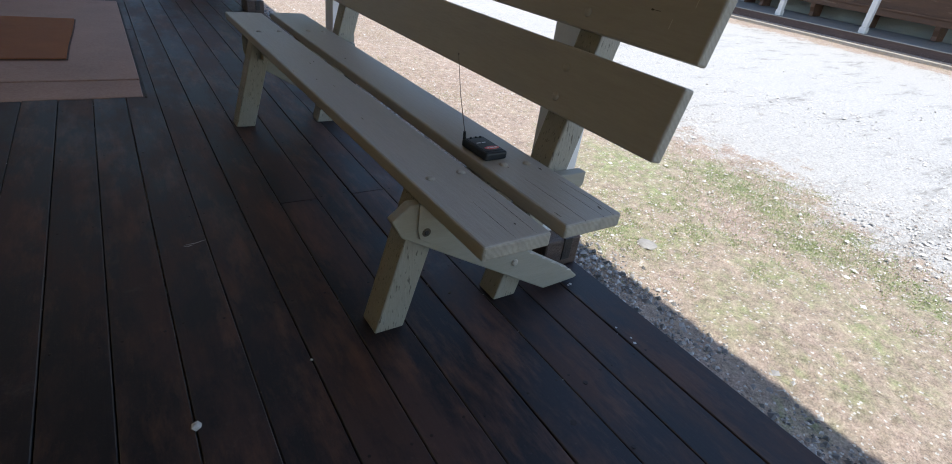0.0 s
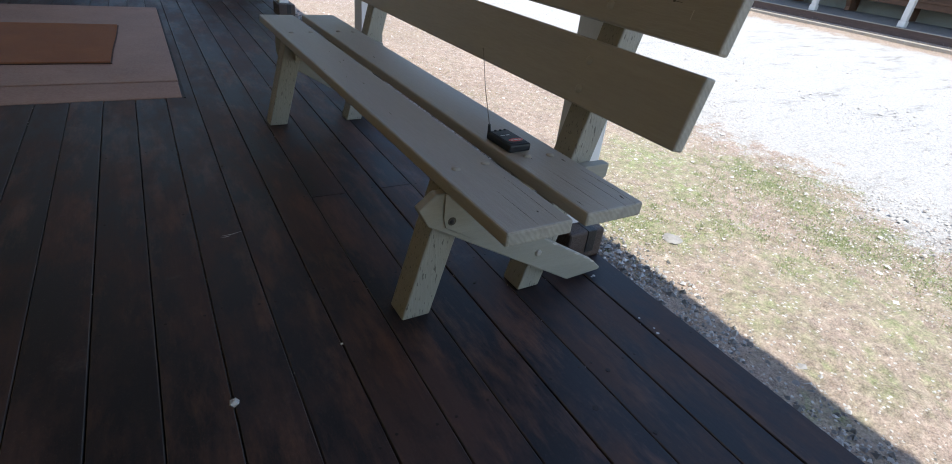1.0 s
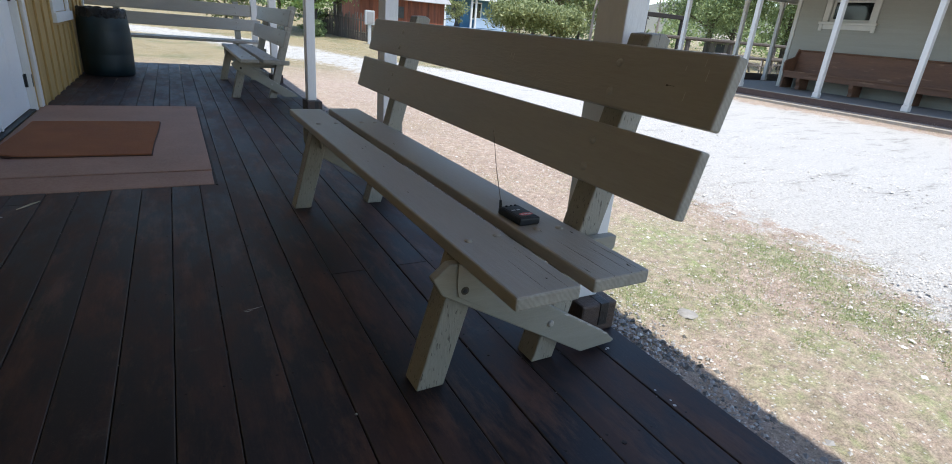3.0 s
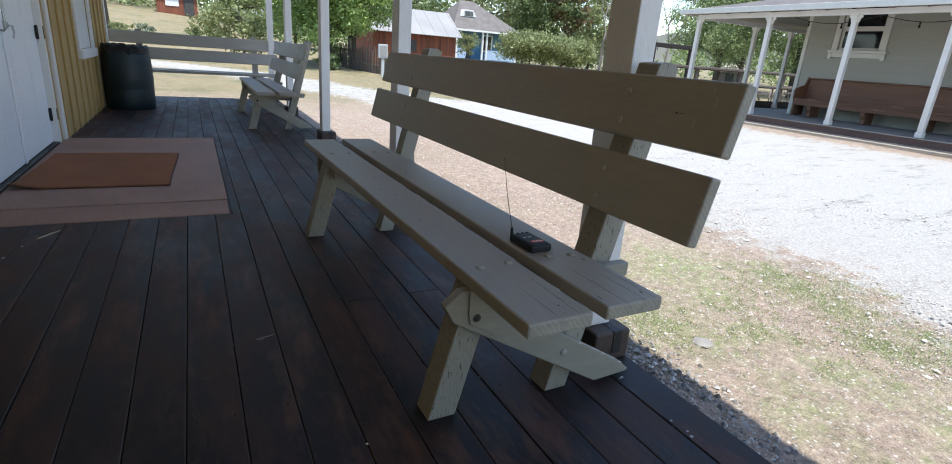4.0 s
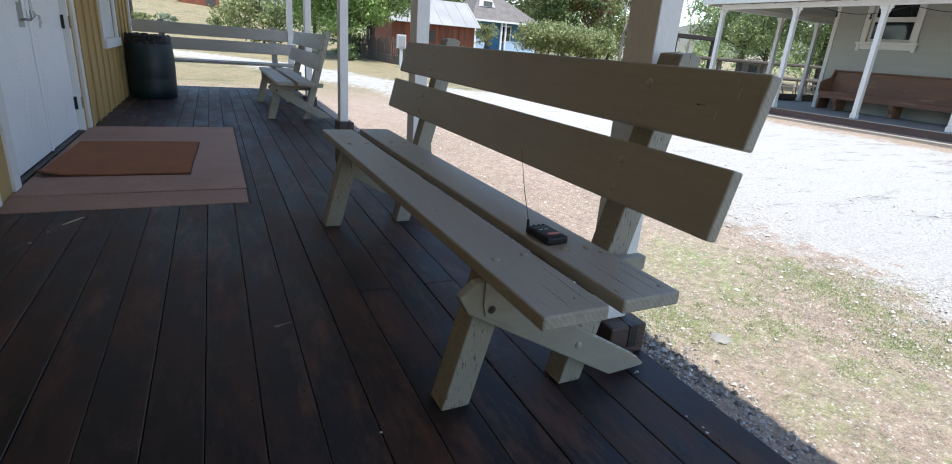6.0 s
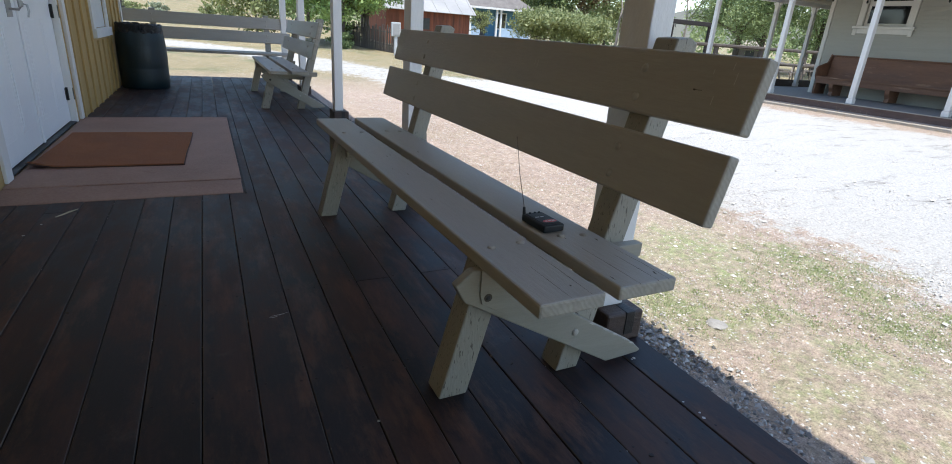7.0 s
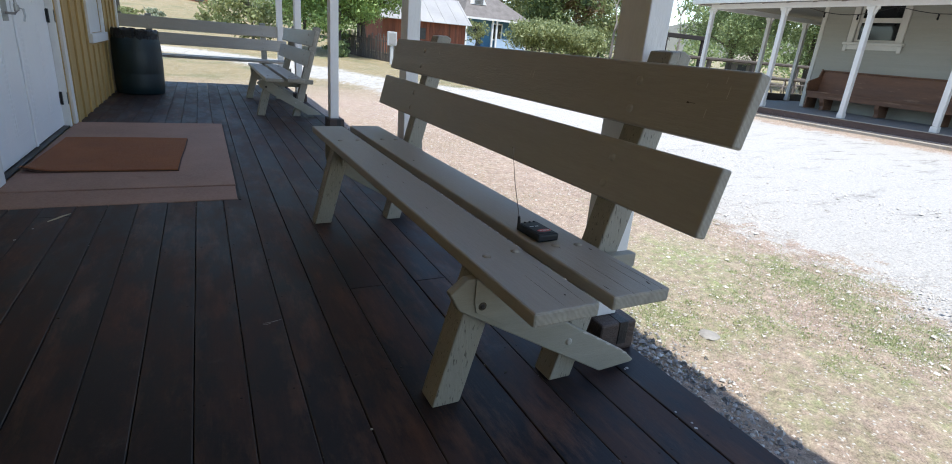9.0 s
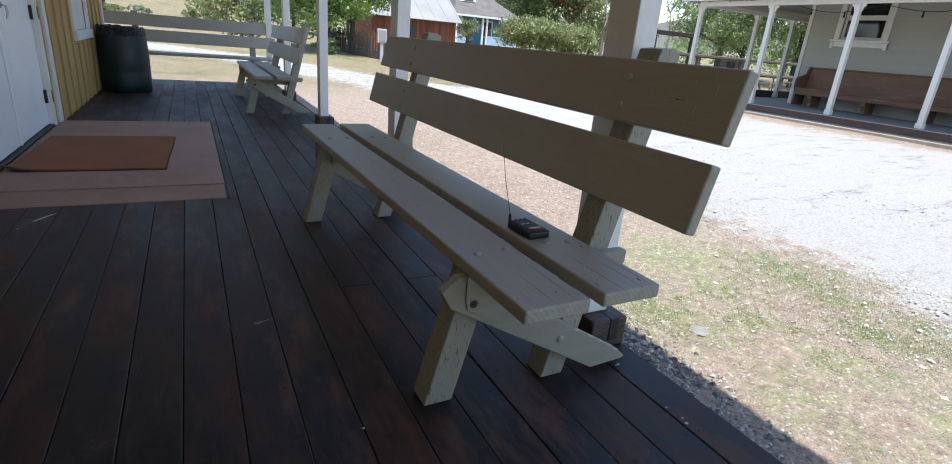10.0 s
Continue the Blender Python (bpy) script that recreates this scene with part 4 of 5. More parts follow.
def build_far_house():
    w = bmesh.new()
    hole = (7.36, 8.34, 1.81, 3.05)
    for a, b, z0, z1 in ((-6, hole[0], BZ, 3.2), (hole[1], 9.2, BZ, 3.2), (hole[0], hole[1], BZ, hole[2]), (hole[0], hole[1], hole[3], 3.2)):
        box(WX, WX + 0.16, a, b, z0, z1, bm=w)
    box(WX + 0.161, 22, 9.04, 9.2, BZ, 3.2, bm=w)
    wall = setting("wall_east", w, sage_paint, "sage-green lap-sided wall of the house opposite", "wall")
    setting("wall_inner", box(16.9, 17.0, -6, 9.03, BZ, 3.2), interior, "dim inner wall", "wall")
    z = BZ + 0.02
    while z < 3.1:
        for a, b in ((-6, 9.12),) if z + 0.08 < hole[2] - 0.16 or z > hole[3] + 0.1 else ((-6, hole[0] - 0.16), (hole[1] + 0.16, 9.12)):
            part("clapboard", prism([(WX - 0.001, z), (WX - 0.015, z), (WX - 0.004, z + 0.084), (WX - 0.001, z + 0.084)], "y", a, b), sage_paint, wall)
        z += 0.086
    part("corner_board", box(WX - 0.03, WX + 0.08, 9.13, 9.23, BZ, 3.1, 0.003, 1), trim_cream, wall)
    n = empty("window_2", pose(WX, 0, 0), "cream-trimmed double-hung window with dark panes", "window", kind="structure")
    y0, y1, z0, z1 = hole
    for name, b in (("casing", (-0.045, -0.002, y0 - 0.13, y0, z0, z1)), ("casing", (-0.045, -0.002, y1, y1 + 0.13, z0, z1)), ("head", (-0.05, -0.002, y0 - 0.15, y1 + 0.15, z1 + 0.001, z1 + 0.14)), ("window_sill", (-0.09, -0.002, y0 - 0.19, y1 + 0.19, z0 - 0.06, z0 - 0.001)), ("apron", (-0.055, -0.016, y0 - 0.15, y1 + 0.15, z0 - 0.17, z0 - 0.061))):
        part(name, box(*b, 0.004, 1), trim_cream, n)
    for s in (y0 - 0.17, y1 + 0.08):
        part("sill_bracket", box(-0.066, -0.0561, s, s + 0.09, z0 - 0.215, z0 - 0.062, 0.01, 1), trim_cream, n)
    for a, b in ((z0 + 0.002, 2.30), (2.302, z1 - 0.002)):
        fr = bmesh.new()
        for c in ((y0 + 0.002, y0 + 0.06, a, b), (y1 - 0.06, y1 - 0.002, a, b), (y0 + 0.061, y1 - 0.061, a, a + 0.06), (y0 + 0.061, y1 - 0.061, b - 0.045, b)):
            box(0.03, 0.07, *c, bm=fr)
        s = part("sash", fr, trim_cream, n)
        part("pane", box(0.048, 0.052, y0 + 0.062, y1 - 0.062, a + 0.061, b - 0.046), pane_glass, s)
    # hip roof with a broken slope; its underside is the porch ceiling
    roof = bmesh.new()
    rings = []
    for lift in (0.0, 0.10):
        rings.append([[(11.86, -6.6), (22.6, -6.6), (22.6, 11.08), (11.86, 11.08)], 2.47 + lift])
        rings.append([[(14.4, -4.0), (20.0, -4.0), (20.0, 9.16), (14.4, 9.16)], 3.05 + lift])
    rings.append([[(17.0, -1.5), (17.4, -1.5), (17.4, 6.4), (17.0, 6.4)], 5.2])
    rows = [[roof.verts.new((x, y, z)) for x, y in ring] for ring, z in rings]
    for a, b in ((0, 1), (2, 3), (3, 4), (0, 2)):
        for k in range(4):
            roof.faces.new((rows[a][k], rows[a][(k + 1) % 4], rows[b][(k + 1) % 4], rows[b][k]))
    roof.faces.new(rows[4])
    roof.faces.new(rows[1])
    roof.faces.ensure_lookup_table()
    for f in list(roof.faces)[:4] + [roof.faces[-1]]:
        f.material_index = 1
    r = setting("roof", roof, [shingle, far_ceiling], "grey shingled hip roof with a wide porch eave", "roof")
    part("eave_fascia", box(11.80, 11.858, -6.66, 11.14, 2.465, 2.585, 0.004, 1), trim_cream, r)
    part("eave_fascia", box(11.8585, 22.66, 11.082, 11.14, 2.465, 2.585, 0.004, 1), trim_cream, r)
    k = -6.2
    for n_ in range(29):
        part("rafter", prism([(11.862, 2.436), (11.862, 2.466), (14.38, 3.04), (14.38, 2.975)], "y", k, k + 0.045), grey_wood, r)
        k += 0.61
    setting("porch_beam", box(BX - 0.045, BX + 0.045, -6.0, BN + 0.045, BZ + 2.221, BZ + 2.33), white_paint, "white beam over the porch posts", "beam")
    setting("porch_beam", box(BX + 0.046, 21.0, BN - 0.045, BN + 0.045, BZ + 2.221, BZ + 2.33), white_paint, "white beam over the side porch posts", "beam")


def build_pew():
    p = empty("pew", pose(WX - 0.05, 8.82, BZ), "long brown wooden pew against the green wall", "pew")
    L = -4.6
    part("seat", prism([(-0.50, 0.40), (-0.50, 0.445), (-0.04, 0.42), (-0.04, 0.385)], "y", L, -0.04, 0.004), pew_wood, p)
    part("apron", box(-0.47, -0.44, L, -0.04, 0.28, 0.399, 0.003, 1), pew_wood, p)
    part("backrest", prism([(-0.10, 0.40), (-0.07, 0.40), (0.02, 0.93), (-0.01, 0.93)], "y", L, -0.045, 0.004), pew_wood, p)
    part("top_rail", prism([(-0.05, 0.931), (0.03, 0.931), (0.03, 0.965), (-0.05, 0.965)], "y", L, -0.02, 0.012), pew_wood, p)
    part("end_panel", prism([(-0.44, 0.0125), (0.0, 0.0125), (0.03, 0.95), (-0.06, 0.98), (-0.14, 0.78), (-0.48, 0.68), (-0.52, 0.62), (-0.50, 0.44), (-0.42, 0.33)], "y", -0.038, 0.0, 0.006), pew_wood, p, "scrolled end panel")
    for y in (-0.45, -1.75, -3.0, -4.3):
        part("leg", prism([(-0.42, 0.0125), (-0.06, 0.0125), (-0.06, 0.384), (-0.47, 0.28), (-0.46, 0.2), (-0.40, 0.1)], "y", y - 0.05, y + 0.05, 0.006), pew_wood, p)


def build_string_lights():
    s = empty("string_lights", pose(0, 0, 0), "dark wire with small glass bulbs strung along the porch", "string lights")
    pts = []
    for k in range(0, 41):
        u = k / 40
        y = 9.15 - u * 8
        pts.append((13.7, y, 2.52 - 0.16 * abs(math.sin(u * math.pi * 4))))
    part("wire", tube(pts, [0.008] * len(pts), 5), dark_iron, s)
    for k in range(2, 40, 4):
        x, y, z = pts[k]
        bulb = part("bulb", turned([(0.008, 0.0), (0.02, -0.03), (0.021, -0.05), (0.01, -0.075)], 10, m=Matrix.Translation((x, y, z - 0.05))), pane_glass, s)
        part("socket", tube([(x, y, z), (x, y, z - 0.05)], [0.018, 0.018], 8), dark_iron, bulb)


build_far_porch()
build_far_house()
for x, y in ((BX, 1.4), (BX, 3.23), (BX, 5.06), (BX, 6.79), (BX, 8.69), (BX, BN), (14.45, BN), (16.05, BN)):
    build_far_post(x, y)
build_pew()
build_string_lights()


# ---- trees ----
def leaf_cloud(centres, per, spread, size, seed, droop=0.0):
    """Many small leaves scattered round clump centres, as one mesh."""
    rng = np.random.default_rng(seed)
    c = np.repeat(np.asarray(centres, float), per, 0)
    c = c + rng.normal(0, 1, c.shape) * spread * np.array([1, 1, 0.7])
    n = len(c)
    a = rng.normal(0, 1, (n, 3))
    a /= np.linalg.norm(a, axis=1, keepdims=True)
    b = np.cross(a, rng.normal(0, 1, (n, 3)))
    b /= np.linalg.norm(b, axis=1, keepdims=True)
    s = (size * rng.uniform(0.55, 1.35, n))[:, None]
    pts = np.stack([c - a * s, c + b * s * 0.45, c + a * s, c - b * s * 0.45], 1).reshape(-1, 3)
    faces = np.arange(4 * n).reshape(-1, 4)
    me = bpy.data.meshes.new("crown")
    me.from_pydata(pts.tolist(), [], faces.tolist())
    return me


def build_tree(name, x, y, tall, wide, label, leaf, clumps=90, per=60, size=0.11, low=0.25, seed=1, trunk=0.16, category="tree", clump_spread=0.30):
    z = float(ground_z(x, y)) - 0.05
    t = empty(name, pose(x, y, z), label, category)
    rng = random.Random(seed)
    bm, ends = bmesh.new(), []
    top = tall * 0.72
    spine = [(rng.uniform(-0.1, 0.1) * k * 0.3, rng.uniform(-0.1, 0.1) * k * 0.3, top * k / 5) for k in range(6)]
    tube(spine, [trunk * (1 - 0.16 * k) for k in range(6)], 9, bm)
    for k in range(11):
        h = top * rng.uniform(low + 0.05, 0.98)
        ang, reach = rng.uniform(0, 2 * math.pi), wide * rng.uniform(0.5, 0.95)
        rise = tall * rng.uniform(0.02, 0.22)
        p0 = (0, 0, h)
        p1 = (math.cos(ang) * reach * 0.5, math.sin(ang) * reach * 0.5, h + rise * 0.7)
        p2 = (math.cos(ang) * reach, math.sin(ang) * reach, h + rise)
        tube([p0, p1, p2], [trunk * 0.42, trunk * 0.25, trunk * 0.08], 6, bm)
        ends += [p1, p2]
    part("trunk", bm, bark, t)
    centres = list(ends)
    while len(centres) < clumps:
        u = Vector((rng.gauss(0, 1), rng.gauss(0, 1), rng.gauss(0, 1))).normalized() * rng.uniform(0.45, 1.0)
        hz = tall * (low + (1 - low) * (0.5 + 0.5 * u.z))
        ring = wide * (1.0 - 0.25 * max(0, u.z))
        if noise.noise(Vector((u.x * 2 + seed, u.y * 2, u.z * 2))) > -0.28:
            centres.append((u.x * ring, u.y * ring, hz))
    me = leaf_cloud(centres, per, clump_spread * max(0.6, wide / 3), size, seed)
    me.materials.append(leaf)
    part("crown", me, None, t)
    return t


build_tree("tree", 6.1, 27.5, 9.0, 3.5, "broad green leafy tree with drooping branches beside the fence", leaf_fresh, 200, 210, 0.085, 0.08, 5)
build_tree("tree", 7.7, 29.0, 9.0, 2.9, "broad green leafy tree over the picket fence", leaf_fresh, 140, 190, 0.085, 0.15, 6)
build_tree("bush", 2.5, 30.5, 3.4, 2.0, "pale green bush at the track", leaf_yellow, 60, 80, 0.10, 0.06, 7, 0.07, "bush")
build_tree("tree", -4.3, 42.0, 8.0, 2.2, "small green tree on the slope", leaf_yellow, 60, 60, 0.14, 0.3, 8, 0.12)
build_tree("tree", 8.5, 52.0, 8.0, 5.0, "green trees along the slope", leaf_green, 110, 70, 0.2, 0.1, 9)
for k, (x, y, h, w, lf) in enumerate(((6.0, 26.0, 0.9, 0.7, leaf_green), (6.6, 29.0, 1.2, 0.9, leaf_green), (8.6, 25.0, 1.0, 0.8, leaf_yellow), (-1.9, 37.5, 1.1, 0.75, leaf_grey), (0.4, 39.5, 1.2, 0.55, leaf_yellow), (1.6, 42.0, 1.2, 0.7, leaf_green), (-3.4, 39.0, 0.8, 0.6, leaf_yellow))):
    build_tree("shrub", x, y, h, w, "small round shrub on dry ground", lf, 26, 50, 0.07, 0.05, 20 + k, 0.03, "shrub", 0.12)
build_tree("tree", 17.1, 35.0, 2.9, 0.75, "small grey-green tree before the blue house", leaf_yellow, 30, 50, 0.07, 0.30, 51, 0.05, "tree", 0.2)
build_tree("hedge_tree", 19.2, 30.0, 2.7, 2.5, "spreading yellow-green hedge tree with bare lower stems", leaf_yellow, 120, 80, 0.10, 0.42, 31, 0.09)
build_tree("hedge_tree", 22.4, 31.0, 2.6, 2.2, "spreading yellow-green hedge tree with bare lower stems", leaf_yellow, 100, 80, 0.10, 0.42, 32, 0.09)
build_tree("tree", 30.8, 46.0, 12.0, 3.7, "tall dark green evergreen with bronze tips", leaf_dark, 150, 90, 0.17, 0.1, 33)
build_tree("tree", 32.3, 45.0, 11.0, 2.5, "bronze-tinged evergreen behind the hedge", leaf_brown, 60, 80, 0.15, 0.2, 34)
build_tree("tree", 37.0, 60.0, 14.0, 6.0, "tall pale green trees behind the evergreen", leaf_yellow, 120, 90, 0.2, 0.05, 38)
build_tree("tree", 45.0, 57.0, 11.0, 4.5, "pale green trees beyond the hedge", leaf_yellow, 90, 90, 0.2, 0.05, 39)
build_tree("tree", 22.0, 58.0, 13.0, 6.0, "green trees behind the blue house", leaf_green, 120, 80, 0.22, 0.15, 35)
build_tree("tree", 31.0, 58.0, 12.0, 5.5, "pale green trees behind the blue house", leaf_yellow, 120, 80, 0.2, 0.08, 37)
build_tree("tree", 12.0, 47.0, 10.0, 4.6, "green trees behind the red barn", leaf_green, 110, 80, 0.2, 0.15, 36)
for k, (x, y, h, w) in enumerate(((30.3, 25.0, 9.5, 3.6), (33.0, 21.5, 10.5, 3.8), (39.0, 30.0, 11.0, 4.4), (31.0, 17.0, 9.0, 3.4), (39.0, 23.0, 12.0, 4.6), (36.0, 16.0, 10.0, 4.0))):
    build_tree("tree", x, y, h, w, "dense green shade tree behind the porch", leaf_green, 140, 190, 0.085, 0.13, 40 + k, 0.22)


def build_bare_tree(x, y, tall, seed):
    t = empty("bare_tree", pose(x, y, float(ground_z(x, y))), "pale leafless tree against the sky", "tree")
    rng, bm = random.Random(seed), bmesh.new()

    def limb(p, way, length, r, depth):
        q = p + way * length
        tube([p, (p + q) / 2 + Vector((rng.uniform(-1, 1), rng.uniform(-1, 1), 0)) * length * 0.06, q], [r, r * 0.8, r * 0.6], 5, bm)
        if depth:
            for _ in range(3):
                w = (way + Vector((rng.uniform(-1, 1), rng.uniform(-1, 1), rng.uniform(-0.1, 0.7))) * 0.6).normalized()
                limb(q, w, length * 0.68, r * 0.55, depth - 1)

    limb(Vector((0, 0, 0)), Vector((0, 0, 1)), tall * 0.36, 0.16, 4)
    part("trunk", bm, grey_wood, t)


def build_woods():
    rng = random.Random(77)
    centres = []
    for k in range(420):
        a = rng.uniform(radians(-12), radians(72))
        d = rng.uniform(72, 105)
        x, y = d * math.sin(a), d * math.cos(a)
        if 40 < math.degrees(a) < 47:
            continue
        centres.append((x, y, float(ground_z(x, y)) + rng.uniform(0.3, 8.5) * (0.75 + 0.25 * math.sin(a * 23))))
    me = leaf_cloud(centres, 90, 1.25, 0.32, 78)
    me.materials.append(leaf_green)
    tagged(new("far_woods", me), "line of green woods in the distance", "woods", kind="stuff")


build_woods()
build_bare_tree(43.0, 42.0, 8.5, 3)
build_bare_tree(33.0, 40.0, 8.0, 5)


def build_hills():
    bm = bmesh.new()
    cols = []
    for k in range(81):
        a = radians(-60 + 140 * k / 80)
        h = 47 + 9 * math.sin(k * 0.31) + 5 * math.sin(k * 0.83 + 1)
        d = 620
        cols.append([bm.verts.new((math.sin(a) * dd, math.cos(a) * dd, hh)) for dd, hh in ((d, -6), (d + 90, h * 0.55), (d + 190, h), (d + 320, -6))])
    for a, b in zip(cols, cols[1:]):
        for i in range(3):
            bm.faces.new((a[i], a[i + 1], b[i + 1], b[i]))
    smooth(setting("backdrop_hills", bm, hill_mat, "distant hazy scrub hills", "hills"))


build_hills()


# ---- buildings and clutter in the distance ----
def build_barn():
    b = empty("barn", pose(9.9, 33.0, float(ground_z(12, 33)) - 0.05), "weathered red board barn with a bright tin roof", "barn")
    L, W, E, R = 5.5, 4.2, 2.15, 3.55
    rng = random.Random(61)
    w = part("wall", prism([(0, 0), (W, 0), (W, E), (W / 2, R - 0.1), (0, E)], "x", 0.05, L - 0.05), barn_wood, b)
    x = 0.0
    while x < L - 0.1:
        part("wall_board", box(x, x + 0.19, -0.025, -0.002, 0.0, E - 0.02 - 0.06 * rng.random()), barn_wood, w)
        x += 0.2
    y = 0.05
    while y < W - 0.2:
        part("wall_board", box(L - 0.048, L - 0.025, y, y + 0.19, 0, E + (R - E) * (1 - abs(2 * y / W - 1)) - 0.18), barn_wood, w)
        y += 0.2
    for s in (0, 1):
        a, c = (-0.35, W / 2) if s == 0 else (W + 0.35, W / 2)
        rf = part("roof", prism([(a, E - 0.14), (c, R), (c, R + 0.03), (a, E - 0.11)], "x", -0.25, L + 0.25), tin, b, "bright tin sheet roof")
        for q in range(8):
            px = -0.2 + q * 0.83
            part("roof_seam", prism([(a, E - 0.108), (c, R + 0.032), (c, R + 0.05), (a, E - 0.09)], "x", px, px + 0.03), tin, rf)
    part("opening", box(2.15, 2.75, -0.04, -0.026, 1.0, 1.65), interior, b)


def build_blue_house():
    g = float(ground_z(24, 44))
    h = empty("blue_house", pose(19.7, 43.0, g), "blue bungalow with a grey hip roof and railed porch", "house")
    L, W, E = 6.6, 7.0, 2.95
    part("wall", box(0.4, L - 0.4, 1.4, W, 0.0, E), blue_paint, h)
    rf = bmesh.new()
    base = [rf.verts.new(p) for p in ((-0.1, -0.1, E - 0.05), (L + 0.1, -0.1, E - 0.05), (L + 0.1, W, E - 0.05), (-0.1, W, E - 0.05))]
    top = [rf.verts.new(p) for p in ((1.9, 3.2, E + 2.45), (L - 3.4, 3.2, E + 2.45))]
    rf.faces.new((base[0], base[1], top[1], top[0]))
    rf.faces.new((base[1], base[2], top[1]))
    rf.faces.new((base[2], base[3], top[0], top[1]))
    rf.faces.new((base[3], base[0], top[0]))
    rf.faces.new(base)
    roof = part("roof", rf, shingle, h, "grey shingle hip roof")
    part("fascia", box(-0.1, L + 0.1, -0.13, -0.101, E - 0.17, E - 0.02), white_paint, roof)
    dm = part("dormer", prism([(1.15, E + 1.05), (2.65, E + 1.05), (2.3, E + 1.6), (1.5, E + 1.6)], "y", 1.25, 2.9), white_paint, roof, "white louvred roof vent")
    for k in range(5):
        part("louvre", box(1.5, 2.3, 1.22, 1.249, E + 1.10 + k * 0.08, E + 1.15 + k * 0.08), interior, dm)
    part("porch_floor", box(0.2, L - 0.2, 0.0, 1.39, 0.35, 0.55), pale_blue, h)
    for x in (0.3, 2.75, 3.15, 6.1):
        part("porch_post", box(x, x + 0.14, 0.05, 0.19, 0.551, E - 0.06), white_paint, h)
    for x0, x1 in ((0.45, 1.3), (3.3, 6.09)):
        r = part("railing", box(x0, x1, 0.08, 0.14, 1.30, 1.38), pale_blue, h)
        part("rail_panel", box(x0, x1, 0.09, 0.13, 0.60, 1.28), pale_blue, r)
    wd = part("window", box(3.35, 4.45, 1.36, 1.399, 1.25, 2.65), white_paint, h)
    part("pane", box(3.47, 4.33, 1.345, 1.359, 1.35, 2.55), pane_glass, wd)
    part("door", box(1.5, 2.4, 1.37, 1.398, 0.56, 2.6), interior, h)


def build_fence():
    f = empty("picket_fence", pose(0, 0, 0), "old dark weathered picket fence in tree shade", "fence")
    a, b = Vector((7.75, 23.6)), Vector((6.5, 31.5))
    n = 84
    rng = random.Random(8)
    meshes = [finish(prism([(-0.028, -0.1), (0.028, -0.1), (0.028, 1.02 + d), (0, 1.08 + d), (-0.028, 1.02 + d)], "x", -0.01, 0.01), "picket", fence_wood) for d in (0, 0.1, -0.12)]
    for k in range(n):
        p = a.lerp(b, k / (n - 1))
        q = part("picket", meshes[rng.randrange(3)], None, f)
        q.matrix_basis = pose(p.x, p.y, float(ground_z(p.x, p.y)), rng.uniform(-3, 3), rng.uniform(-2, 2), 9 + rng.uniform(-3, 3))
    for z in (0.3, 0.85):
        za, zb = float(ground_z(*a)) + z, float(ground_z(*b)) + z
        part("rail", tube([(a.x + 0.03, a.y, za), (b.x + 0.03, b.y, zb)], [0.035, 0.035], 4), fence_wood, f)


def build_meter():
    z = float(ground_z(7.6, 22.6))
    m = empty("meter_pedestal", pose(7.25, 22.6, z), "pale grey electric meter box on a post", "meter box")
    part("post", box(-0.06, 0.06, -0.05, 0.05, -0.05, 0.75), box_grey, m)
    bx = part("meter_box", box(-0.19, 0.19, -0.08, 0.08, 0.751, 1.30, 0.02), box_grey, m)
    part("cover", box(-0.14, 0.14, -0.095, -0.081, 0.80, 1.24, 0.008), tin, bx)


def build_shed():
    z = float(ground_z(-1, 72))
    s = empty("shed", pose(-1.4, 72, z), "dark red shed with a white notice on the slope", "shed")
    part("wall", box(-1.4, 2.6, 0, 3, -0.3, 2.6), barn_wood, s)
    part("roof", prism([(-0.4, 2.55), (1.5, 3.4), (3.4, 2.55), (3.4, 2.65), (1.5, 3.5), (-0.4, 2.65)], "x", -1.7, 2.9), shingle, s)
    part("notice", box(-0.5, 0.8, -0.05, -0.01, 0.85, 2.2), white_paint, s)
    part("door", box(1.3, 2.3, -0.04, -0.01, 0, 2.0), interior, s)


def build_picnic_table(x, y, turn):
    t = empty("picnic_table", pose(x, y, float(ground_z(x, y)), 0, 0, turn), "weathered wooden picnic table with fixed benches", "picnic table", "picnic tables")
    for k in range(5):
        part("tabletop_board", box(-0.36 + k * 0.147, -0.22 + k * 0.147, -0.9, 0.9, 0.72, 0.76), grey_wood, t)
    for s in (-1, 1):
        for k in (0, 1):
            part("seat_board", box(s * 0.72 - 0.14 + k * 0.147, s * 0.72 + k * 0.147, -0.9, 0.9, 0.42, 0.46), grey_wood, t)
        for yy in (-0.65, 0.65):
            part("leg", prism([(s * 0.62, 0), (s * 0.72, 0), (s * 0.3, 0.718), (s * 0.2, 0.718)], "y", yy, yy + 0.045), grey_wood, t)
    for yy in (-0.60, 0.70):
        part("crossbeam", box(-0.85, 0.85, yy, yy + 0.045, 0.33, 0.419), grey_wood, t)


def build_rail_fence():
    f = empty("rail_fence", pose(0, 0, 0), "weathered post-and-rail fence beyond the porch", "fence")
    a, b = Vector((17.5, 17.6)), Vector((28.5, 13.2))
    for k in range(7):
        p = a.lerp(b, k / 6)
        z = float(ground_z(p.x, p.y))
        part("fence_post", box(p.x - 0.07, p.x + 0.07, p.y - 0.07, p.y + 0.07, z - 0.1, z + 1.22), fence_wood, f)
    for h in (0.70, 1.27):
        z = float(ground_z(*a))
        part("rail", tube([(a.x, a.y - 0.09, z + h), (b.x, b.y - 0.09, z + h)], [0.075, 0.06], 7), fence_wood, f)


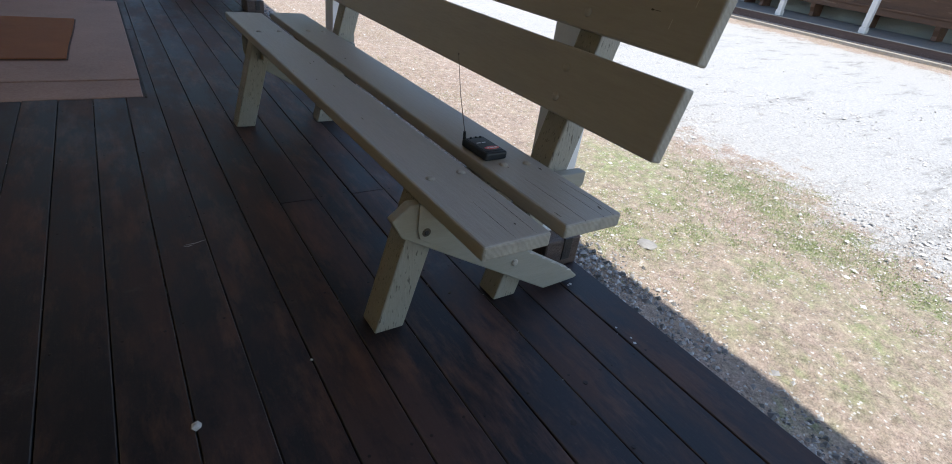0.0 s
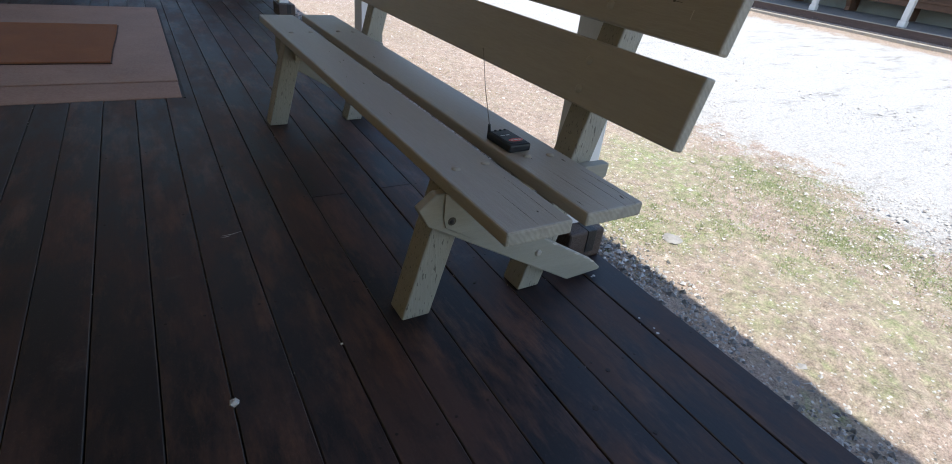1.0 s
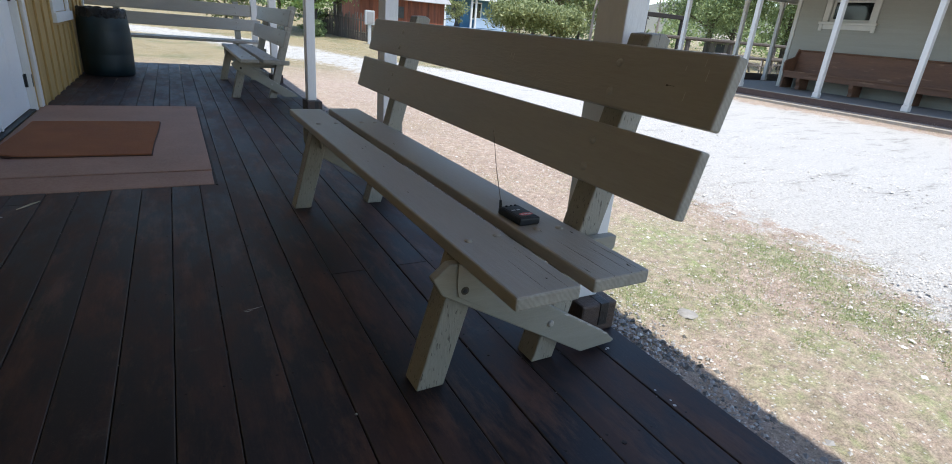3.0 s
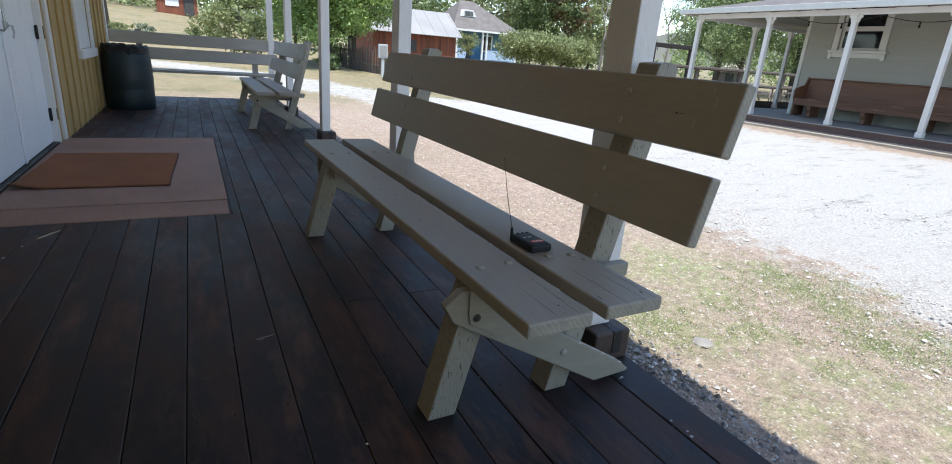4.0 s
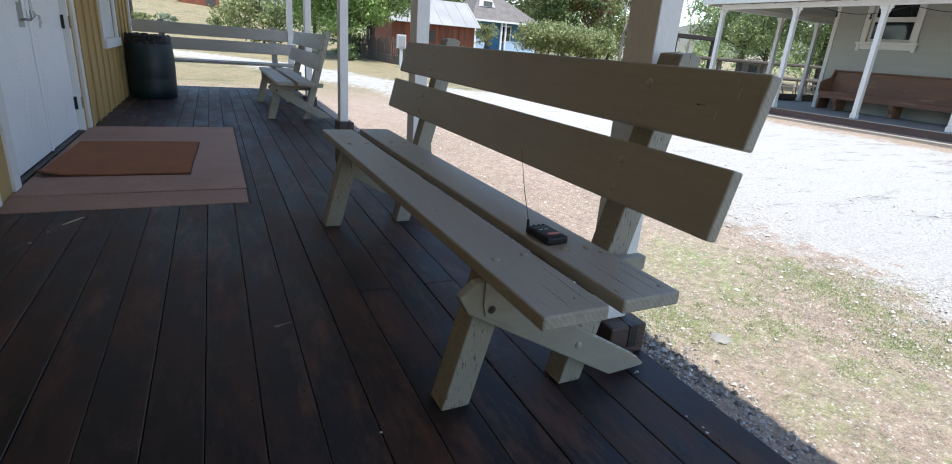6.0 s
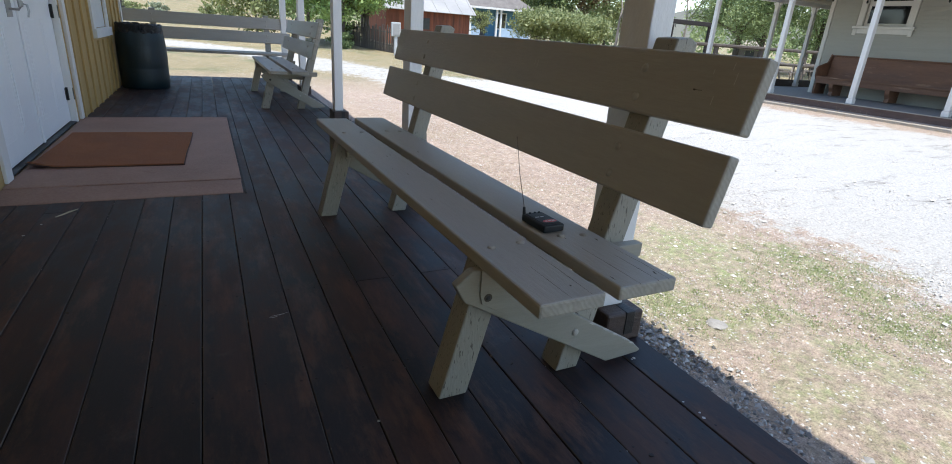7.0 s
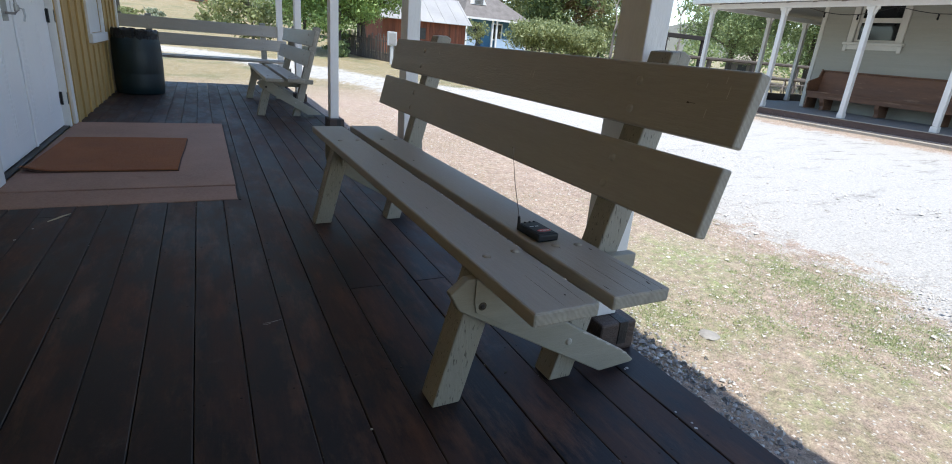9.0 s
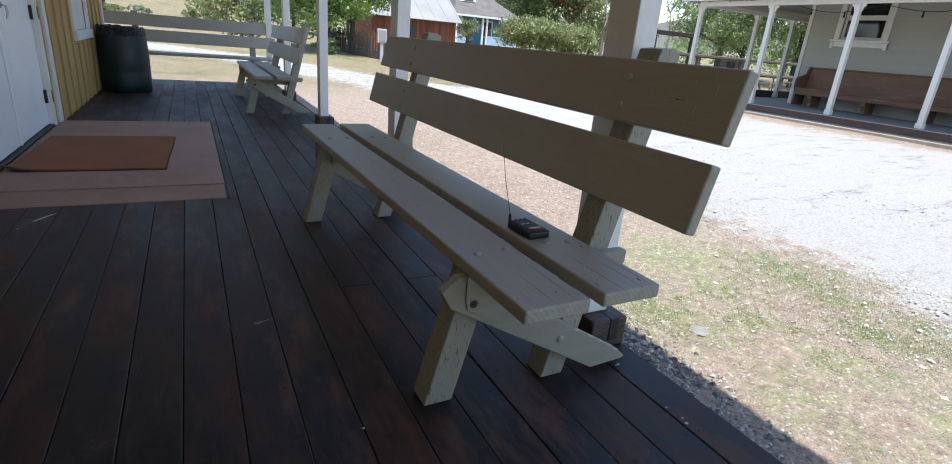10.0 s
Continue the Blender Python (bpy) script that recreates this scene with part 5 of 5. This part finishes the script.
def build_gate_frame():
    z = float(ground_z(19, 18))
    g = empty("gate_frame", pose(17.75, 18.0, z), "dark timber beam on posts with an iron hook", "gate frame")
    part("beam", box(-0.05, 2.35, -0.08, 0.08, 2.00, 2.18, 0.02), charred, g)
    part("upright", box(2.14, 2.24, -0.05, 0.05, -0.1, 1.999), charred, g)
    part("upright", box(-0.02, 0.07, -0.08, 0.08, -0.1, 1.979), charred, g)
    part("hook", tube([(0.1, -0.1, 1.98), (0.1, -0.1, 1.9), (0.16, -0.1, 1.86)], [0.02, 0.02, 0.015], 6), dark_iron, g)


def build_hut():
    h = empty("hut", pose(42.8, 34.2, float(ground_z(42.8, 34.2)), 0, 0, -40), "small pale hut with a tan pitched roof", "hut")
    part("wall", box(-1.0, 1.0, -0.9, 0.9, -0.1, 1.3), grey_wood, h)
    part("roof", prism([(-1.15, 1.25), (0, 1.88), (1.15, 1.25), (1.15, 1.33), (0, 1.96), (-1.15, 1.33)], "x", -1.25, 1.25), kerb_wood, h)
    part("door", box(-0.35, 0.35, -0.93, -0.905, -0.05, 1.15), interior, h)


build_hut()
build_barn()
build_blue_house()
build_fence()
build_meter()
build_shed()
for x, y, a in ((21.5, 15.5, 30), (24.5, 18.5, 70), (17.6, 20.5, 15), (27.0, 17.0, 20)):
    build_picnic_table(x, y, a)
build_rail_fence()
build_gate_frame()


# ---- gravel, stones and grass ----
def scatter(name, pts, shape_v, shape_f, sizes, material, label, category, seed, flat=0.65):
    rng = np.random.default_rng(seed)
    n, k = len(pts), len(shape_v)
    ang = rng.uniform(0, 2 * np.pi, n)
    v = np.asarray(shape_v, float)[None] * (1 + rng.uniform(-0.35, 0.35, (n, k, 1)))
    v = v * np.array([1, 1, flat]) * np.asarray(sizes)[:, None, None]
    ca, sa = np.cos(ang)[:, None], np.sin(ang)[:, None]
    out = np.stack([v[..., 0] * ca - v[..., 1] * sa, v[..., 0] * sa + v[..., 1] * ca, v[..., 2]], -1) + np.asarray(pts)[:, None]
    faces = (np.asarray(shape_f)[None] + (np.arange(n) * k)[:, None, None]).reshape(-1, len(shape_f[0]))
    me = bpy.data.meshes.new(name)
    me.from_pydata(out.reshape(-1, 3).tolist(), [], faces.tolist())
    me.materials.append(material)
    return tagged(new(name, me), label, category, kind="stuff")


def pebble_material(name, stops):
    m, nt, bsdf = tree_of(name)
    geo, ramp = nt.nodes.new("ShaderNodeNewGeometry"), nt.nodes.new("ShaderNodeValToRGB")
    nt.links.new(geo.outputs["Random Per Island"], ramp.inputs[0])
    el = ramp.color_ramp.elements
    el[0].color, el[1].color = (*stops[0], 1), (*stops[-1], 1)
    for k, c in enumerate(stops[1:-1]):
        e = el.new((k + 1) / (len(stops) - 1))
        e.color = (*c, 1)
    nt.links.new(ramp.outputs[0], bsdf.inputs["Base Color"])
    bsdf.inputs["Roughness"].default_value = 0.85
    bump(nt, bsdf, noise_of(nt, coords(nt), 90.0), 0.4, 0.003)
    return m


OCT_V = [(1, 0, 0), (0, 1, 0), (-1, 0, 0), (0, -1, 0), (0.1, 0.1, 0.9), (0, 0, -0.7)]
OCT_F = [(0, 1, 4), (1, 2, 4), (2, 3, 4), (3, 0, 4), (1, 0, 5), (2, 1, 5), (3, 2, 5), (0, 3, 5)]
lawn_pebbles = pebble_material("lawn_pebbles", [(0.26, 0.22, 0.19), (0.44, 0.40, 0.36), (0.66, 0.63, 0.60), (0.38, 0.33, 0.29)])
white_stones = pebble_material("white_stones", [(0.52, 0.50, 0.47), (0.66, 0.64, 0.61), (0.72, 0.70, 0.68), (0.58, 0.55, 0.52)])
drive_gravel = pebble_material("drive_gravel", [(0.30, 0.285, 0.26), (0.53, 0.51, 0.48), (0.67, 0.65, 0.62), (0.59, 0.57, 0.54)])
# Real gravel strip, its greys darkened to carry the roof's shade.
shaded_gravel = pebble_material("shaded_gravel", [(0.11, 0.11, 0.105), (0.22, 0.215, 0.21), (0.58, 0.57, 0.55), (0.16, 0.16, 0.155)])


def strewn():
    rng = np.random.default_rng(11)

    def spots(n, x0, x1, y0, y1, power=1.0):
        x = x0 + (x1 - x0) * rng.uniform(0, 1, n) ** power
        y = y0 + (y1 - y0) * rng.uniform(0, 1, n) ** 1.5
        return x, y

    x, y = spots(34000, 1.6, 4.4, -0.3, 9.0)
    size = rng.lognormal(-5.8, 0.5, len(x)).clip(0.0016, 0.016)
    scatter("lawn_pebbles", np.stack([x, y, ground_z(x, y) + size * 0.15], -1), OCT_V, OCT_F, size, lawn_pebbles, "small pale pebbles scattered through the dry lawn", "pebbles", 12)
    x, y = spots(2200, 1.80, 4.2, -0.3, 8.0)
    keep = rng.uniform(0, 1, len(x)) < 0.26 + 0.5 * np.clip((x - 2.9) / 0.8, 0, 1)
    x, y = x[keep], y[keep]
    size = rng.lognormal(-4.95, 0.38, len(x)).clip(0.004, 0.018)
    scatter("lawn_stones", np.stack([x, y, ground_z(x, y) + size * 0.2], -1), OCT_V, OCT_F, size, white_stones, "white stones lying loose on the dry lawn", "stones", 15)
    # Stones thin out past the eave shadow, as their colour holds the shade.
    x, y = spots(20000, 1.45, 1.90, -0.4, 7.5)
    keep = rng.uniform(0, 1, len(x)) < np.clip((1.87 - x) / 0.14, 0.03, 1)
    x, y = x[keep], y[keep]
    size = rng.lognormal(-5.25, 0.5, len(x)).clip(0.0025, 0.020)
    scatter("drip_gravel", np.stack([x, y, ground_z(x, y) + size * 0.3], -1), OCT_V, OCT_F, size, shaded_gravel, "gravel strip along the deck edge, shade put into its dark greys", "gravel", 13, 0.8)
    x, y = spots(16000, 2.9, 8.0, -0.6, 9.0, 1.4)
    keep = gravel_weight(x, y) > rng.uniform(0.25, 0.75, len(x))
    x, y = x[keep], y[keep]
    size = rng.lognormal(-5.1, 0.45, len(x)).clip(0.003, 0.02)
    scatter("drive_gravel", np.stack([x, y, ground_z(x, y) + size * 0.1], -1), OCT_V, OCT_F, size, drive_gravel, "white gravel stones on the drive", "gravel", 14)


def blades(name, n, x0, x1, y0, y1, tall, material, label, seed, want):
    rng = np.random.default_rng(seed)
    x, y = rng.uniform(x0, x1, n), y0 + (y1 - y0) * rng.uniform(0, 1, n) ** 1.4
    green = green_weight(x, y)
    w = green if want > 0 else 0.75 - green + 0.25 * np.sin(x * 9 + 2 * np.sin(y * 7)) * np.sin(y * 11)
    keep = (rng.uniform(0, 1, n) < w * abs(want)) & (gravel_weight(x, y) + rng.uniform(0, 0.35, n) < 0.62)
    x, y = x[keep], y[keep]
    n = len(x)
    a, h = rng.uniform(0, 2 * np.pi, n), tall * rng.uniform(0.4, 1.3, n)
    wd, z = 0.0016 + 0.0012 * rng.uniform(0, 1, n), ground_z(x, y) - 0.003
    lean = h[:, None] * rng.normal(0, 0.45, (n, 2))
    p = np.stack([np.stack([x - wd * np.cos(a), y - wd * np.sin(a), z], -1), np.stack([x + wd * np.cos(a), y + wd * np.sin(a), z], -1), np.stack([x + lean[:, 0], y + lean[:, 1], z + h], -1)], 1)
    me = bpy.data.meshes.new(name)
    me.from_pydata(p.reshape(-1, 3).tolist(), [], np.arange(3 * n).reshape(-1, 3).tolist())
    me.materials.append(material)
    return tagged(new(name, me), label, "grass", kind="stuff")


green_blade = leaf_material("green_blade", (0.22, 0.285, 0.115), (0.43, 0.485, 0.25))
straw_blade = leaf_material("straw_blade", (0.36, 0.29, 0.19), (0.60, 0.51, 0.37))
strewn()
scatter("joint_crumbs", CRUMBS, OCT_V, OCT_F, crumb_rng.uniform(0.0012, 0.0032, 150), lawn_pebbles, "pale grit caught in the deck joints", "grit", 42)
blades("lawn_grass", 480000, 1.66, 4.1, -0.4, 5.0, 0.010, green_blade, "thin patches of short green grass", 21, 0.5)
blades("dry_grass", 120000, 1.75, 4.0, -0.4, 6.5, 0.011, straw_blade, "dry straw-coloured grass", 22, -0.55)
blades("kerb_weeds", 6500, BX - 0.95, BX - 0.16, -3.0, 11.0, 0.12, straw_blade, "dry weeds along the timber kerb", 23, -0.8)
